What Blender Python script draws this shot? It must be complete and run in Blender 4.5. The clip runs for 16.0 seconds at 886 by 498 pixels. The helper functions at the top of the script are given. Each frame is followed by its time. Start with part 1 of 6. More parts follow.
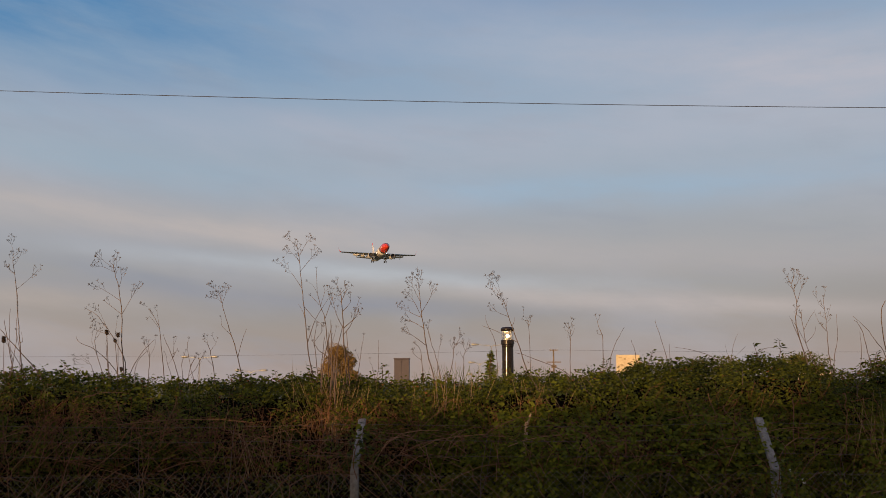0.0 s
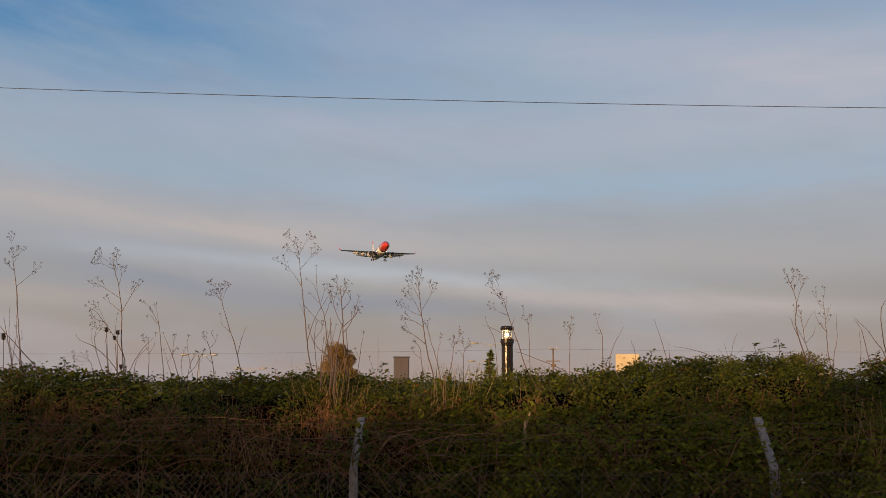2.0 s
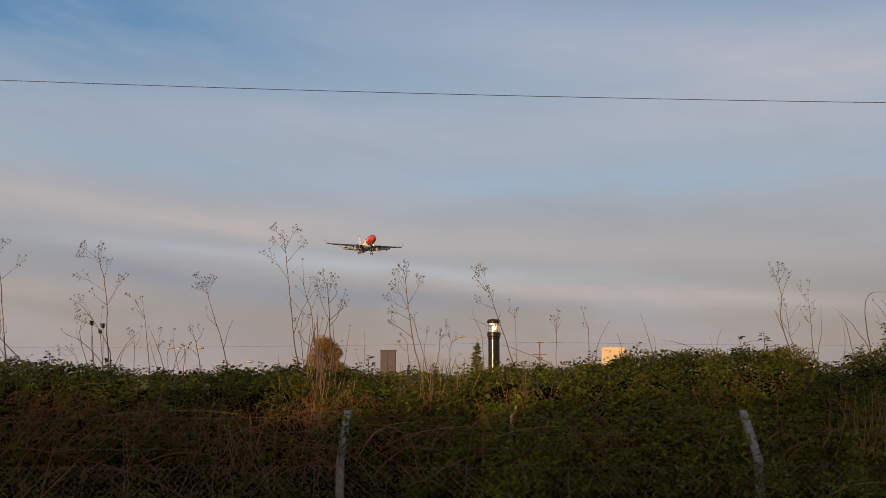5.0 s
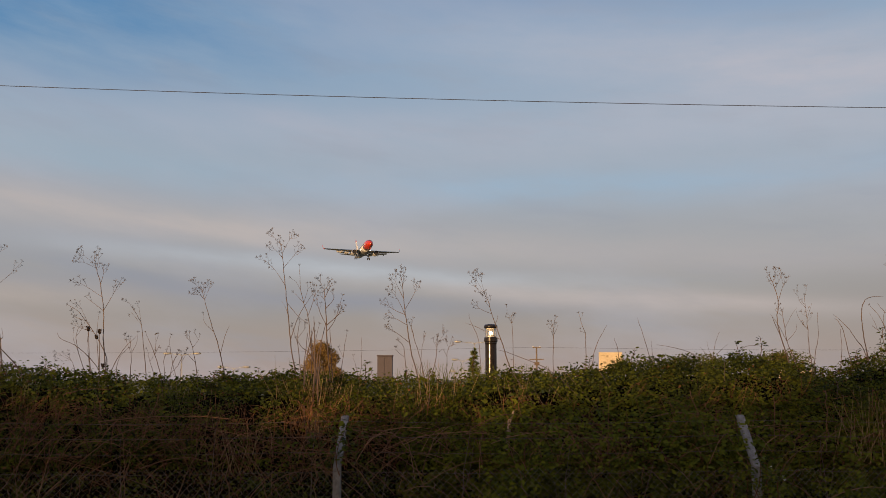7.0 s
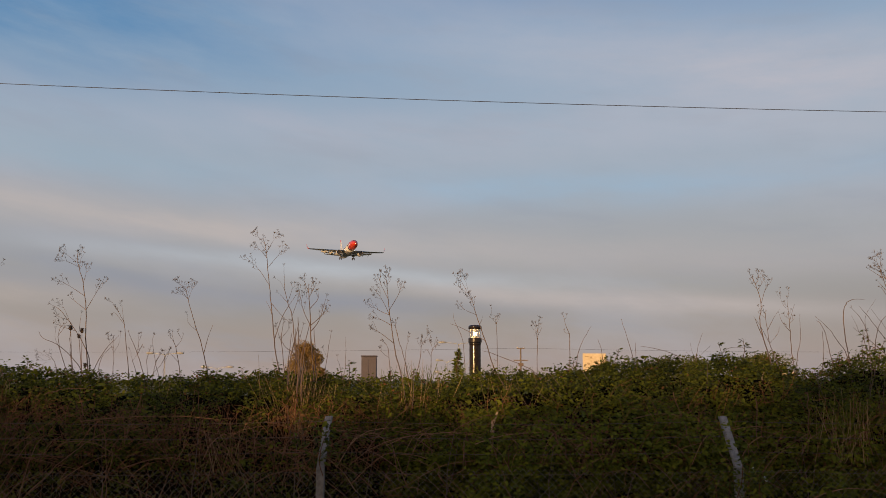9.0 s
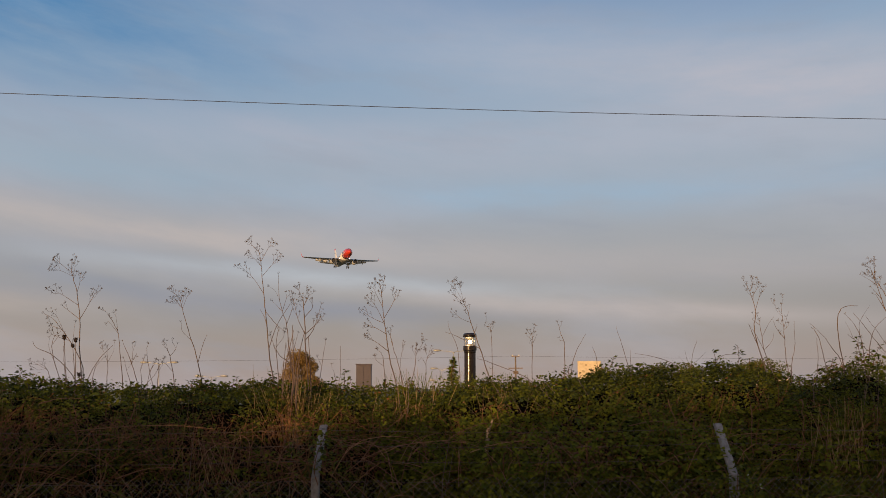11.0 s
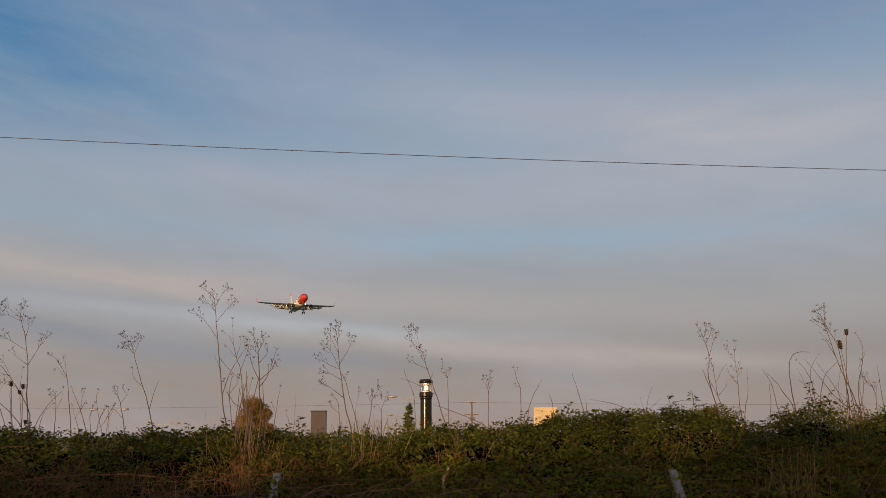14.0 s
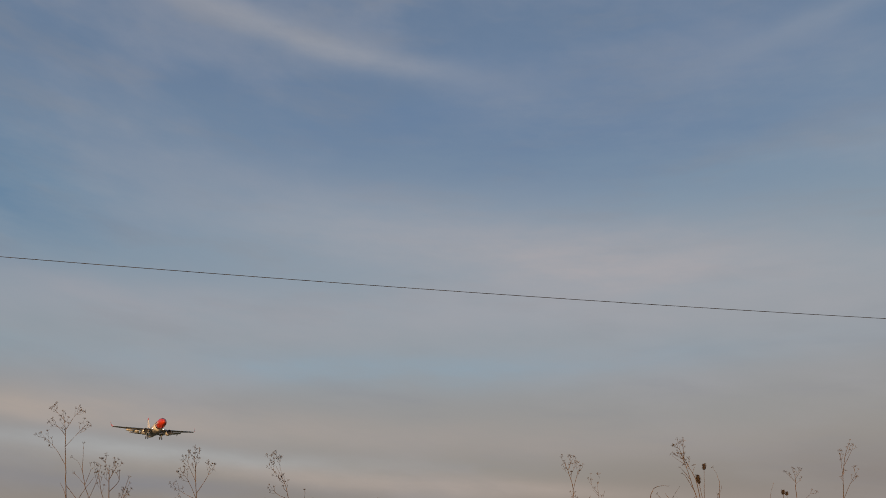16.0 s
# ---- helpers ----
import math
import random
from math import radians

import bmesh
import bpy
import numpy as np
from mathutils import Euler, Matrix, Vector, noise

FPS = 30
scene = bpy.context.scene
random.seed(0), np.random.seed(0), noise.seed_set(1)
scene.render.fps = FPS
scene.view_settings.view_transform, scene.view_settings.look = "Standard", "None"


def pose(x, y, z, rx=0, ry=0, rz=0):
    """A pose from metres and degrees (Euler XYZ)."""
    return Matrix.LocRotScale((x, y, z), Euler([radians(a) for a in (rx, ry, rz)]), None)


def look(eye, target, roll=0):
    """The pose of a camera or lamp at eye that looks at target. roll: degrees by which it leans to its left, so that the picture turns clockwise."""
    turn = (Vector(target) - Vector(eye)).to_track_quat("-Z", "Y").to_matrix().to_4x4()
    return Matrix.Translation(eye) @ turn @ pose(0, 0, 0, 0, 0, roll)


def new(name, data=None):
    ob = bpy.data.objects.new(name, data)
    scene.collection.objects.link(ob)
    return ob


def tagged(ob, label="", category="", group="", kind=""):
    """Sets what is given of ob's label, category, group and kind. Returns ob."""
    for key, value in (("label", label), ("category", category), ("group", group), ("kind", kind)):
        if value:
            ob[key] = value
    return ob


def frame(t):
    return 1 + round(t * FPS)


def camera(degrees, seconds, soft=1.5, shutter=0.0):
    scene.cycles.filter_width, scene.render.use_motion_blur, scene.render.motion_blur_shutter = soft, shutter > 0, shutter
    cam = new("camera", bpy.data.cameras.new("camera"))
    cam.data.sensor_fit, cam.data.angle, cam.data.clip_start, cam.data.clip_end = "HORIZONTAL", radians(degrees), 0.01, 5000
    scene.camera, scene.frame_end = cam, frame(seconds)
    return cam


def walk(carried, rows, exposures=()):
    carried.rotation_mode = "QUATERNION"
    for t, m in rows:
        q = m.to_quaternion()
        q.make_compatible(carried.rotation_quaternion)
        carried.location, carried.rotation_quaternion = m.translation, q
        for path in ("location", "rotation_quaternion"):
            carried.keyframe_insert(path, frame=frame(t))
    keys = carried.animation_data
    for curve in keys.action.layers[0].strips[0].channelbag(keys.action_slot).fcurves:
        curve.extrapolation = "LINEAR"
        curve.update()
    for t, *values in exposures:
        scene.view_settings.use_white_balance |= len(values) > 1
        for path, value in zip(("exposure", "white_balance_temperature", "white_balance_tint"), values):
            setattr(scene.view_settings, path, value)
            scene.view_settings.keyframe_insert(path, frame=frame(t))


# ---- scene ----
cam = camera(48.0, 16.0, soft=0.68)
EYE, BACK = 2.3, -2.75
PATH = [
    (0, 0.079, 7.626, 0.197), (0.5, -0.031, 7.472, 0.210), (1, -0.113, 7.428, 0.211), (1.5, -0.021, 7.399, -0.027),
    (2, 0.048, 7.547, -0.004), (2.5, -0.068, 7.315, 0.034), (3, -0.105, 7.270, 0.052), (3.5, -0.132, 7.221, 0.052),
    (4, -0.367, 7.161, 0.060), (6.5, -0.834, 7.268, 0.042), (7, -0.884, 7.460, 0.107), (7.5, -1.158, 7.358, 0.090),
    (8, -1.365, 7.308, -0.009), (8.5, -1.400, 7.314, 0.022), (9, -1.794, 7.495, -0.077), (11.5, -2.094, 7.996, 0.162),
    (12, -2.070, 8.059, 0.335), (12.5, -2.449, 8.312, 0.567), (13, -2.868, 8.913, 0.531), (13.5, -3.639, 9.609, 0.400),
    (14, -4.587, 10.573, 0.315), (14.5, -5.715, 11.902, 0.440), (15, -7.812, 13.152, 0.524), (15.5, -8.964, 15.364, 0.509),
    (16, -12.249, 17.838, 0.294)]
walk(cam, [(t, pose(0, BACK, EYE, 90 + p, r, y)) for t, y, p, r in PATH],
     exposures=[(0, 0.0, 6430, 10), (11.5, 0.0, 6430, 10), (13, -0.06, 6490, 10), (14.5, -0.18, 6650, 10), (16, -0.33, 6900, 10)])

# ---- sky and sun ----
SUN_EL, SUN_AZ = 3.4, 210.0          # degrees; azimuth from +y towards +x
world = bpy.data.worlds.new("evening_sky")
scene.world = world
world.use_nodes = True
wn, wl = world.node_tree.nodes, world.node_tree.links
wn.clear()


def wnode(kind, **props):
    n = wn.new(kind)
    for k, v in props.items():
        if k == "operation":
            n.operation = v
        elif k == "blend":
            n.data_type, n.blend_type = "RGBA", v
    return n


def wmath(op, a, b=None, c=None):
    n = wnode("ShaderNodeMath", operation=op)
    for i, s in enumerate((a, b, c)):
        if s is None:
            continue
        if isinstance(s, (int, float)):
            n.inputs[i].default_value = s
        else:
            wl.new(s, n.inputs[i])
    return n.outputs[0]


def wmix(fac, a, b):
    n = wnode("ShaderNodeMix", blend="MIX")
    for i, s in ((0, fac), (6, a), (7, b)):
        if isinstance(s, tuple):
            n.inputs[i].default_value = (*s, 1)
        elif isinstance(s, (int, float)):
            n.inputs[i].default_value = s
        else:
            wl.new(s, n.inputs[i])
    return n.outputs[2]


def wnoise(vec, scale, detail=4, rough=0.55):
    n = wn.new("ShaderNodeTexNoise")
    n.inputs["Scale"].default_value, n.inputs["Detail"].default_value = scale, detail
    n.inputs["Roughness"].default_value = rough
    wl.new(vec, n.inputs["Vector"])
    return n.outputs["Fac"]


def wcombine(x, y, z=0.0):
    n = wn.new("ShaderNodeCombineXYZ")
    for i, s in enumerate((x, y, z)):
        if isinstance(s, (int, float)):
            n.inputs[i].default_value = s
        else:
            wl.new(s, n.inputs[i])
    return n.outputs[0]


coord = wn.new("ShaderNodeTexCoord").outputs["Generated"]
# cloud layers are laid out on a flattened dome
dome = wn.new("ShaderNodeVectorMath")
dome.operation = "MULTIPLY"
wl.new(coord, dome.inputs[0])
dome.inputs[1].default_value = (1.323, 1.0, 1.323)
unit = wn.new("ShaderNodeVectorMath")
unit.operation = "NORMALIZE"
wl.new(dome.outputs[0], unit.inputs[0])
sep = wn.new("ShaderNodeSeparateXYZ")
wl.new(unit.outputs[0], sep.inputs[0])
az = wmath("MULTIPLY", wmath("ARCTAN2", sep.outputs[0], sep.outputs[1]), 57.2958)
el = wmath("MULTIPLY", wmath("ARCSINE", sep.outputs[2]), 57.2958)
# slow wander of the cloud layers
warp = wmath("MULTIPLY", wmath("SUBTRACT", wnoise(wcombine(wmath("MULTIPLY", az, 0.05), wmath("MULTIPLY", el, 0.14)), 1.3, 5), 0.5), 1.8)
elw = wmath("ADD", el, warp)


ragged = wnoise(wcombine(wmath("MULTIPLY", az, 0.10), wmath("MULTIPLY", wmath("ADD", el, wmath("MULTIPLY", az, 0.10)), 0.42), 7.0), 1.0, 7, 0.62)
ragged = wmath("ADD", wmath("MULTIPLY", ragged, 1.9), -0.02)


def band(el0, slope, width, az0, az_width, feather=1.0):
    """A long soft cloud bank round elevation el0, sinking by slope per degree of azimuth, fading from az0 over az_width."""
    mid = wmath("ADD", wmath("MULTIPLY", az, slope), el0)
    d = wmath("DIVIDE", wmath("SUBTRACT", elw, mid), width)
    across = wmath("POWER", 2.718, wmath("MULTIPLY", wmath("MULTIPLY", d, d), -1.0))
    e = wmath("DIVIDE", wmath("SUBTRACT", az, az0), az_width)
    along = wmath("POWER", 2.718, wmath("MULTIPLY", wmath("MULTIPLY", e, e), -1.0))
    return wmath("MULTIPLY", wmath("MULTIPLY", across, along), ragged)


sky = wn.new("ShaderNodeTexSky")
sky.sky_type, sky.sun_disc = "NISHITA", False
sky.sun_elevation, sky.sun_rotation = radians(SUN_EL), radians(SUN_AZ)
sky.air_density, sky.dust_density, sky.ozone_density = 1.0, 1.5, 2.0
clear = wnode("ShaderNodeMix", blend="MULTIPLY")
clear.inputs[0].default_value = 1.0
wl.new(sky.outputs[0], clear.inputs[6])
clear.inputs[7].default_value = (0.13, 0.13, 0.13, 1)
clear = clear.outputs[2]

ramp = wn.new("ShaderNodeValToRGB")
wl.new(wmath("DIVIDE", elw, 60.0), ramp.inputs[0])
stops = [(0.0, (0.42, 0.325, 0.285)), (0.04, (0.385, 0.318, 0.295)), (0.09, (0.345, 0.308, 0.300)), (0.15, (0.385, 0.37, 0.382)), (0.22, (0.39, 0.395, 0.43)),
         (0.30, (0.35, 0.433, 0.525)), (0.42, (0.285, 0.395, 0.535)), (0.56, (0.19, 0.28, 0.44)), (1.0, (0.11, 0.19, 0.36))]
els = ramp.color_ramp.elements
while len(els) < len(stops):
    els.new(0.5)
for e, (p, c) in zip(els, stops):
    e.position, e.color = p, (*c, 1)
base = wmix(0.82, clear, ramp.outputs[0])
streak = wnoise(wcombine(wmath("MULTIPLY", az, 0.05), wmath("MULTIPLY", wmath("ADD", elw, wmath("MULTIPLY", az, 0.10)), 0.26)), 1.6, 6, 0.55)
veil = wnoise(wcombine(wmath("MULTIPLY", az, 0.05), wmath("MULTIPLY", wmath("ADD", el, wmath("MULTIPLY", az, 0.16)), 0.12), 3.0), 1.0, 6, 0.55)


def wclamp(v, lo, hi):
    n = wn.new("ShaderNodeMapRange")
    n.interpolation_type = "SMOOTHSTEP"
    wl.new(v, n.inputs[0])
    n.inputs[1].default_value, n.inputs[2].default_value = lo, hi
    return n.outputs[0]


base = wmix(wmath("MULTIPLY", wclamp(veil, 0.42, 0.70), 0.34), base, (0.44, 0.445, 0.50))
base = wmix(wmath("MULTIPLY", wclamp(streak, 0.48, 0.70), 0.28), base, (0.29, 0.31, 0.36))
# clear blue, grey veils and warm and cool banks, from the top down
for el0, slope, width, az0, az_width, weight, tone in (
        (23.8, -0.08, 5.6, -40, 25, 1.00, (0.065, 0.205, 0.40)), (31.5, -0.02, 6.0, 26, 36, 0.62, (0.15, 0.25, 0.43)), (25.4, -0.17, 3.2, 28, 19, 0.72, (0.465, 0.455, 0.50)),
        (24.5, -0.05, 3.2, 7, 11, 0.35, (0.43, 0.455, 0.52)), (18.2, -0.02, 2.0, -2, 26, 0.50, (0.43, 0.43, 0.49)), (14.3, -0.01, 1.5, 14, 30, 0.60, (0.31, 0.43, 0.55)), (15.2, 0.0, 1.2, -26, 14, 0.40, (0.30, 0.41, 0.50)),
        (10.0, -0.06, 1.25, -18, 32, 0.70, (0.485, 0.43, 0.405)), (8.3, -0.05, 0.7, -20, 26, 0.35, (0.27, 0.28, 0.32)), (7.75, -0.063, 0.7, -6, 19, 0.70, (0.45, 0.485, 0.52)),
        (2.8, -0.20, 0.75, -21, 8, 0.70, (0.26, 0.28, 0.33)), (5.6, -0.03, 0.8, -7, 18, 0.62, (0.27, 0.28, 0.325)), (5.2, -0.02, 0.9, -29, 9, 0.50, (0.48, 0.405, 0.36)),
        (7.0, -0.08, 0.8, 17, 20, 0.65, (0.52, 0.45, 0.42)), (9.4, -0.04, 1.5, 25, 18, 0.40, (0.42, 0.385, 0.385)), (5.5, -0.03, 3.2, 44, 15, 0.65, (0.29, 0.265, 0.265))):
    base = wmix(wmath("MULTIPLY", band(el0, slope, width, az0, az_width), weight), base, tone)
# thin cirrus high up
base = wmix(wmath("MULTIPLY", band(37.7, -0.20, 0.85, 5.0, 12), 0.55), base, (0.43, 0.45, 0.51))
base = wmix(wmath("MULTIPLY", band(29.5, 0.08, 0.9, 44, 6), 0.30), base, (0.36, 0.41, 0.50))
# the glow round the setting sun
sv = wn.new("ShaderNodeVectorMath")
sv.operation = "DOT_PRODUCT"
wl.new(coord, sv.inputs[0])
sv.inputs[1].default_value = (math.sin(radians(SUN_AZ)) * math.cos(radians(SUN_EL)), math.cos(radians(SUN_AZ)) * math.cos(radians(SUN_EL)), math.sin(radians(SUN_EL)))
near_sun = wmath("POWER", wmath("MAXIMUM", sv.outputs["Value"], 0.0), 5.0)
base = wmix(near_sun, base, (1.35, 0.76, 0.34))
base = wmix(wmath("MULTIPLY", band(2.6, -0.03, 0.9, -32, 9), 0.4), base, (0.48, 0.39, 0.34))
bg = wn.new("ShaderNodeBackground")
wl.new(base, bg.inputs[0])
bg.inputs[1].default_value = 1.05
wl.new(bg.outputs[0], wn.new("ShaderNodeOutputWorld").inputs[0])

sun = new("sun", bpy.data.lights.new("sun", "SUN"))
sun.data.energy, sun.data.angle, sun.data.color = 4.1, radians(0.6), (1.0, 0.60, 0.27)
sd = Vector((math.sin(radians(SUN_AZ)) * math.cos(radians(SUN_EL)), math.cos(radians(SUN_AZ)) * math.cos(radians(SUN_EL)), math.sin(radians(SUN_EL))))
sun.matrix_world = look(sd * 50, (0, 0, 0))


# ---- materials ----
def material(name, colour, second=None, rough=0.7, metal=0.0, scale=6.0, bump=0.0, island=0.0, spec=0.5, translucent=0.0, coat=0.0, contrast=(0.35, 0.65), space="Object"):
    """Principled surface with colour varied at two scales, island-wise variation and fine relief."""
    m = bpy.data.materials.new(name)
    m.use_nodes = True
    nt = m.node_tree
    b = nt.nodes["Principled BSDF"]
    b.inputs["Roughness"].default_value, b.inputs["Metallic"].default_value = rough, metal
    b.inputs["Specular IOR Level"].default_value, b.inputs["Coat Weight"].default_value = spec, coat
    second = second or tuple(c * 0.7 for c in colour)
    tc = nt.nodes.new("ShaderNodeTexCoord").outputs[space]
    fac = None
    for k, (s, w) in enumerate(((scale, 0.6), (scale * 7.3, 0.4))):
        n = nt.nodes.new("ShaderNodeTexNoise")
        n.inputs["Scale"].default_value, n.inputs["Detail"].default_value = s, 5
        nt.links.new(tc, n.inputs["Vector"])
        mul = nt.nodes.new("ShaderNodeMath")
        mul.operation = "MULTIPLY_ADD"
        nt.links.new(n.outputs["Fac"], mul.inputs[0])
        mul.inputs[1].default_value = w
        if fac is None:
            mul.inputs[2].default_value = 0
        else:
            nt.links.new(fac, mul.inputs[2])
        fac = mul.outputs[0]
        fine = n.outputs["Fac"]
    mr = nt.nodes.new("ShaderNodeMapRange")
    nt.links.new(fac, mr.inputs[0])
    mr.inputs[1].default_value, mr.inputs[2].default_value = contrast
    fac = mr.outputs[0]
    if island:
        g = nt.nodes.new("ShaderNodeNewGeometry").outputs["Random Per Island"]
        mx = nt.nodes.new("ShaderNodeMix")
        mx.inputs[0].default_value = island
        nt.links.new(fac, mx.inputs[2])
        nt.links.new(g, mx.inputs[3])
        fac = mx.outputs[0]
    mix = nt.nodes.new("ShaderNodeMix")
    mix.data_type = "RGBA"
    nt.links.new(fac, mix.inputs[0])
    mix.inputs[6].default_value, mix.inputs[7].default_value = (*colour, 1), (*second, 1)
    nt.links.new(mix.outputs[2], b.inputs["Base Color"])
    if bump:
        bp = nt.nodes.new("ShaderNodeBump")
        bp.inputs["Strength"].default_value, bp.inputs["Distance"].default_value = bump, 0.01
        nt.links.new(fine, bp.inputs["Height"])
        nt.links.new(bp.outputs[0], b.inputs["Normal"])
    if translucent:
        t = nt.nodes.new("ShaderNodeBsdfTranslucent")
        nt.links.new(mix.outputs[2], t.inputs[0])
        ms = nt.nodes.new("ShaderNodeMixShader")
        ms.inputs[0].default_value = translucent
        nt.links.new(b.outputs[0], ms.inputs[1])
        nt.links.new(t.outputs[0], ms.inputs[2])
        nt.links.new(ms.outputs[0], nt.nodes["Material Output"].inputs[0])
    return m


def glowing(name, colour, strength):
    m = bpy.data.materials.new(name)
    m.use_nodes = True
    b = m.node_tree.nodes["Principled BSDF"]
    b.inputs["Emission Color"].default_value, b.inputs["Emission Strength"].default_value = (*colour, 1), strength
    return m


LEAF = material("bramble_leaf", (0.138, 0.156, 0.017), (0.008, 0.014, 0.003), 0.55, scale=1.3, island=0.75, spec=0.12, translucent=0.25)
LEAF_NEW = material("young_leaf", (0.185, 0.200, 0.019), (0.050, 0.070, 0.010), 0.6, scale=1.5, island=0.65, spec=0.08, translucent=0.3)
LEAF_DRY = material("withered_leaf", (0.20, 0.095, 0.038), (0.09, 0.05, 0.025), 0.8, scale=1.5, island=0.6, spec=0.1)
# Near-black so that gaps between the leaves read as deep shade.
PAINTED_SHADE = material("painted_shade", (0.014, 0.010, 0.006), (0.007, 0.007, 0.0035), 0.95, scale=5, bump=0.8, spec=0.0)
CANE = material("bramble_cane", (0.24, 0.115, 0.055), (0.05, 0.028, 0.016), 0.8, scale=4, island=0.8, spec=0.1)
CANE_PALE = material("dead_cane", (0.34, 0.19, 0.11), (0.06, 0.035, 0.02), 0.8, scale=3, island=0.8, spec=0.1)
STALK = material("dead_stalk", (0.18, 0.125, 0.095), (0.085, 0.06, 0.05), 0.8, scale=9, island=0.3, bump=0.3)
UMBEL = material("dead_umbel", (0.15, 0.115, 0.095), (0.09, 0.07, 0.06), 0.9, scale=12, island=0.4)
TEASEL = material("teasel_head", (0.05, 0.032, 0.022), (0.028, 0.018, 0.014), 0.9, scale=40, bump=0.6)
STRAW = material("dry_grass", (0.34, 0.235, 0.10), (0.20, 0.14, 0.065), 0.8, scale=5, island=0.6)
# Unseen ground, coloured pale so it reflects light up onto the lower hedge.
BOUNCE_GROUND = material("bounce_ground", (0.21, 0.175, 0.085), (0.12, 0.115, 0.05), 0.9, scale=0.7, bump=0.8, space="Object")
CONCRETE = material("weathered_concrete", (0.29, 0.28, 0.265), (0.12, 0.112, 0.098), 0.9, scale=14, bump=0.5, contrast=(0.38, 0.66))
GALV = material("galvanised_wire", (0.25, 0.24, 0.22), (0.12, 0.10, 0.08), 0.55, 0.3, scale=5)
RUST = material("rusty_wire", (0.10, 0.065, 0.045), (0.14, 0.12, 0.10), 0.7, 0.4, scale=6)
CABLE = material("black_cable", (0.025, 0.025, 0.03), (0.045, 0.045, 0.05), 0.6, scale=2)
BLACK = material("black_gloss_paint", (0.014, 0.010, 0.009), (0.022, 0.017, 0.014), 0.18, scale=10)
GREYBOX = material("grey_painted_steel", (0.075, 0.063, 0.080), (0.06, 0.052, 0.066), 0.6, scale=3, bump=0.1)
BOARD = material("cream_board", (0.72, 0.60, 0.40), (0.55, 0.44, 0.27), 0.6, scale=1.5)
BOARD_MARK = material("brown_mark", (0.34, 0.26, 0.15), (0.48, 0.38, 0.23), 0.7, scale=4)
WHITE = material("white_paint", (0.78, 0.77, 0.74), (0.62, 0.60, 0.55), 0.45, scale=3)
LAMPGREY = material("lamp_grey", (0.45, 0.44, 0.42), (0.35, 0.35, 0.34), 0.5, 0.3, scale=3)
WOOD = material("weathered_wood", (0.22, 0.16, 0.11), (0.12, 0.09, 0.065), 0.9, scale=7, bump=0.5)
PALE_WOOD = material("bleached_wood", (0.42, 0.32, 0.22), (0.28, 0.20, 0.13), 0.9, scale=12, bump=0.5)


# ---- building helpers ----
class Bag:
    """Vertices and faces gathered for one mesh."""

    def __init__(self):
        self.v, self.f = [], []

    def tube(self, pts, radii, n=4):
        pts = [Vector(p) for p in pts]
        if isinstance(radii, (int, float)):
            radii = [radii] * len(pts)
        start = len(self.v)
        for i, p in enumerate(pts):
            d = (pts[min(i + 1, len(pts) - 1)] - pts[max(i - 1, 0)]).normalized()
            a = d.cross(Vector((0.31, 0.87, 0.38))).normalized()
            b = d.cross(a)
            for k in range(n):
                w = 2 * math.pi * k / n
                self.v.append(p + (a * math.cos(w) + b * math.sin(w)) * radii[i])
        for i in range(len(pts) - 1):
            for k in range(n):
                q = start + i * n
                self.f.append((q + k, q + (k + 1) % n, q + n + (k + 1) % n, q + n + k))
        self.f.append(tuple(range(start + n - 1, start - 1, -1)))
        e = start + (len(pts) - 1) * n
        self.f.append(tuple(range(e, e + n)))

    def box(self, lo, hi, m=None):
        s = len(self.v)
        for z in (lo[2], hi[2]):
            for x, y in ((lo[0], lo[1]), (hi[0], lo[1]), (hi[0], hi[1]), (lo[0], hi[1])):
                p = Vector((x, y, z))
                self.v.append(m @ p if m else p)
        for q in ((3, 2, 1, 0), (4, 5, 6, 7), (0, 1, 5, 4), (1, 2, 6, 5), (2, 3, 7, 6), (3, 0, 4, 7)):
            self.f.append(tuple(s + i for i in q))

    def rings(self, rings, cap=True):
        """Skin a row of closed rings of equal count."""
        s, n = len(self.v), len(rings[0])
        for r in rings:
            self.v.extend(Vector(p) for p in r)
        for i in range(len(rings) - 1):
            for k in range(n):
                q = s + i * n
                self.f.append((q + k, q + (k + 1) % n, q + n + (k + 1) % n, q + n + k))
        if cap:
            self.f.append(tuple(range(s + n - 1, s - 1, -1)))
            e = s + (len(rings) - 1) * n
            self.f.append(tuple(range(e, e + n)))

    def mesh(self, name, mat, smooth=False):
        me = bpy.data.meshes.new(name)
        me.from_pydata(self.v, [], self.f)
        me.materials.append(mat)
        if smooth:
            me.shade_smooth()
        me.update()
        return me


def part(name, bag, mat, parent=None, label="", smooth=False, bevel=0.0):
    ob = new(name, bag.mesh(name, mat, smooth))
    if parent:
        ob.parent = parent
    if label:
        ob["label"] = label
    if bevel:
        b = ob.modifiers.new("bevel", "BEVEL")
        b.width, b.segments, b.limit_method = bevel, 2, "ANGLE"
    return ob


def thing(name, place, label, category, group="", kind=""):
    ob = new(name)
    ob.location = place
    ob.empty_display_size = 0.2
    return tagged(ob, label, category, group, kind)


def circle(n, r, z=0.0, cx=0.0, cy=0.0):
    return [(cx + r * math.cos(2 * math.pi * k / n), cy + r * math.sin(2 * math.pi * k / n), z) for k in range(n)]


def lathe(profile, n=24):
    """Rings round z from (radius, z) pairs."""
    return [circle(n, r, z) for r, z in profile]


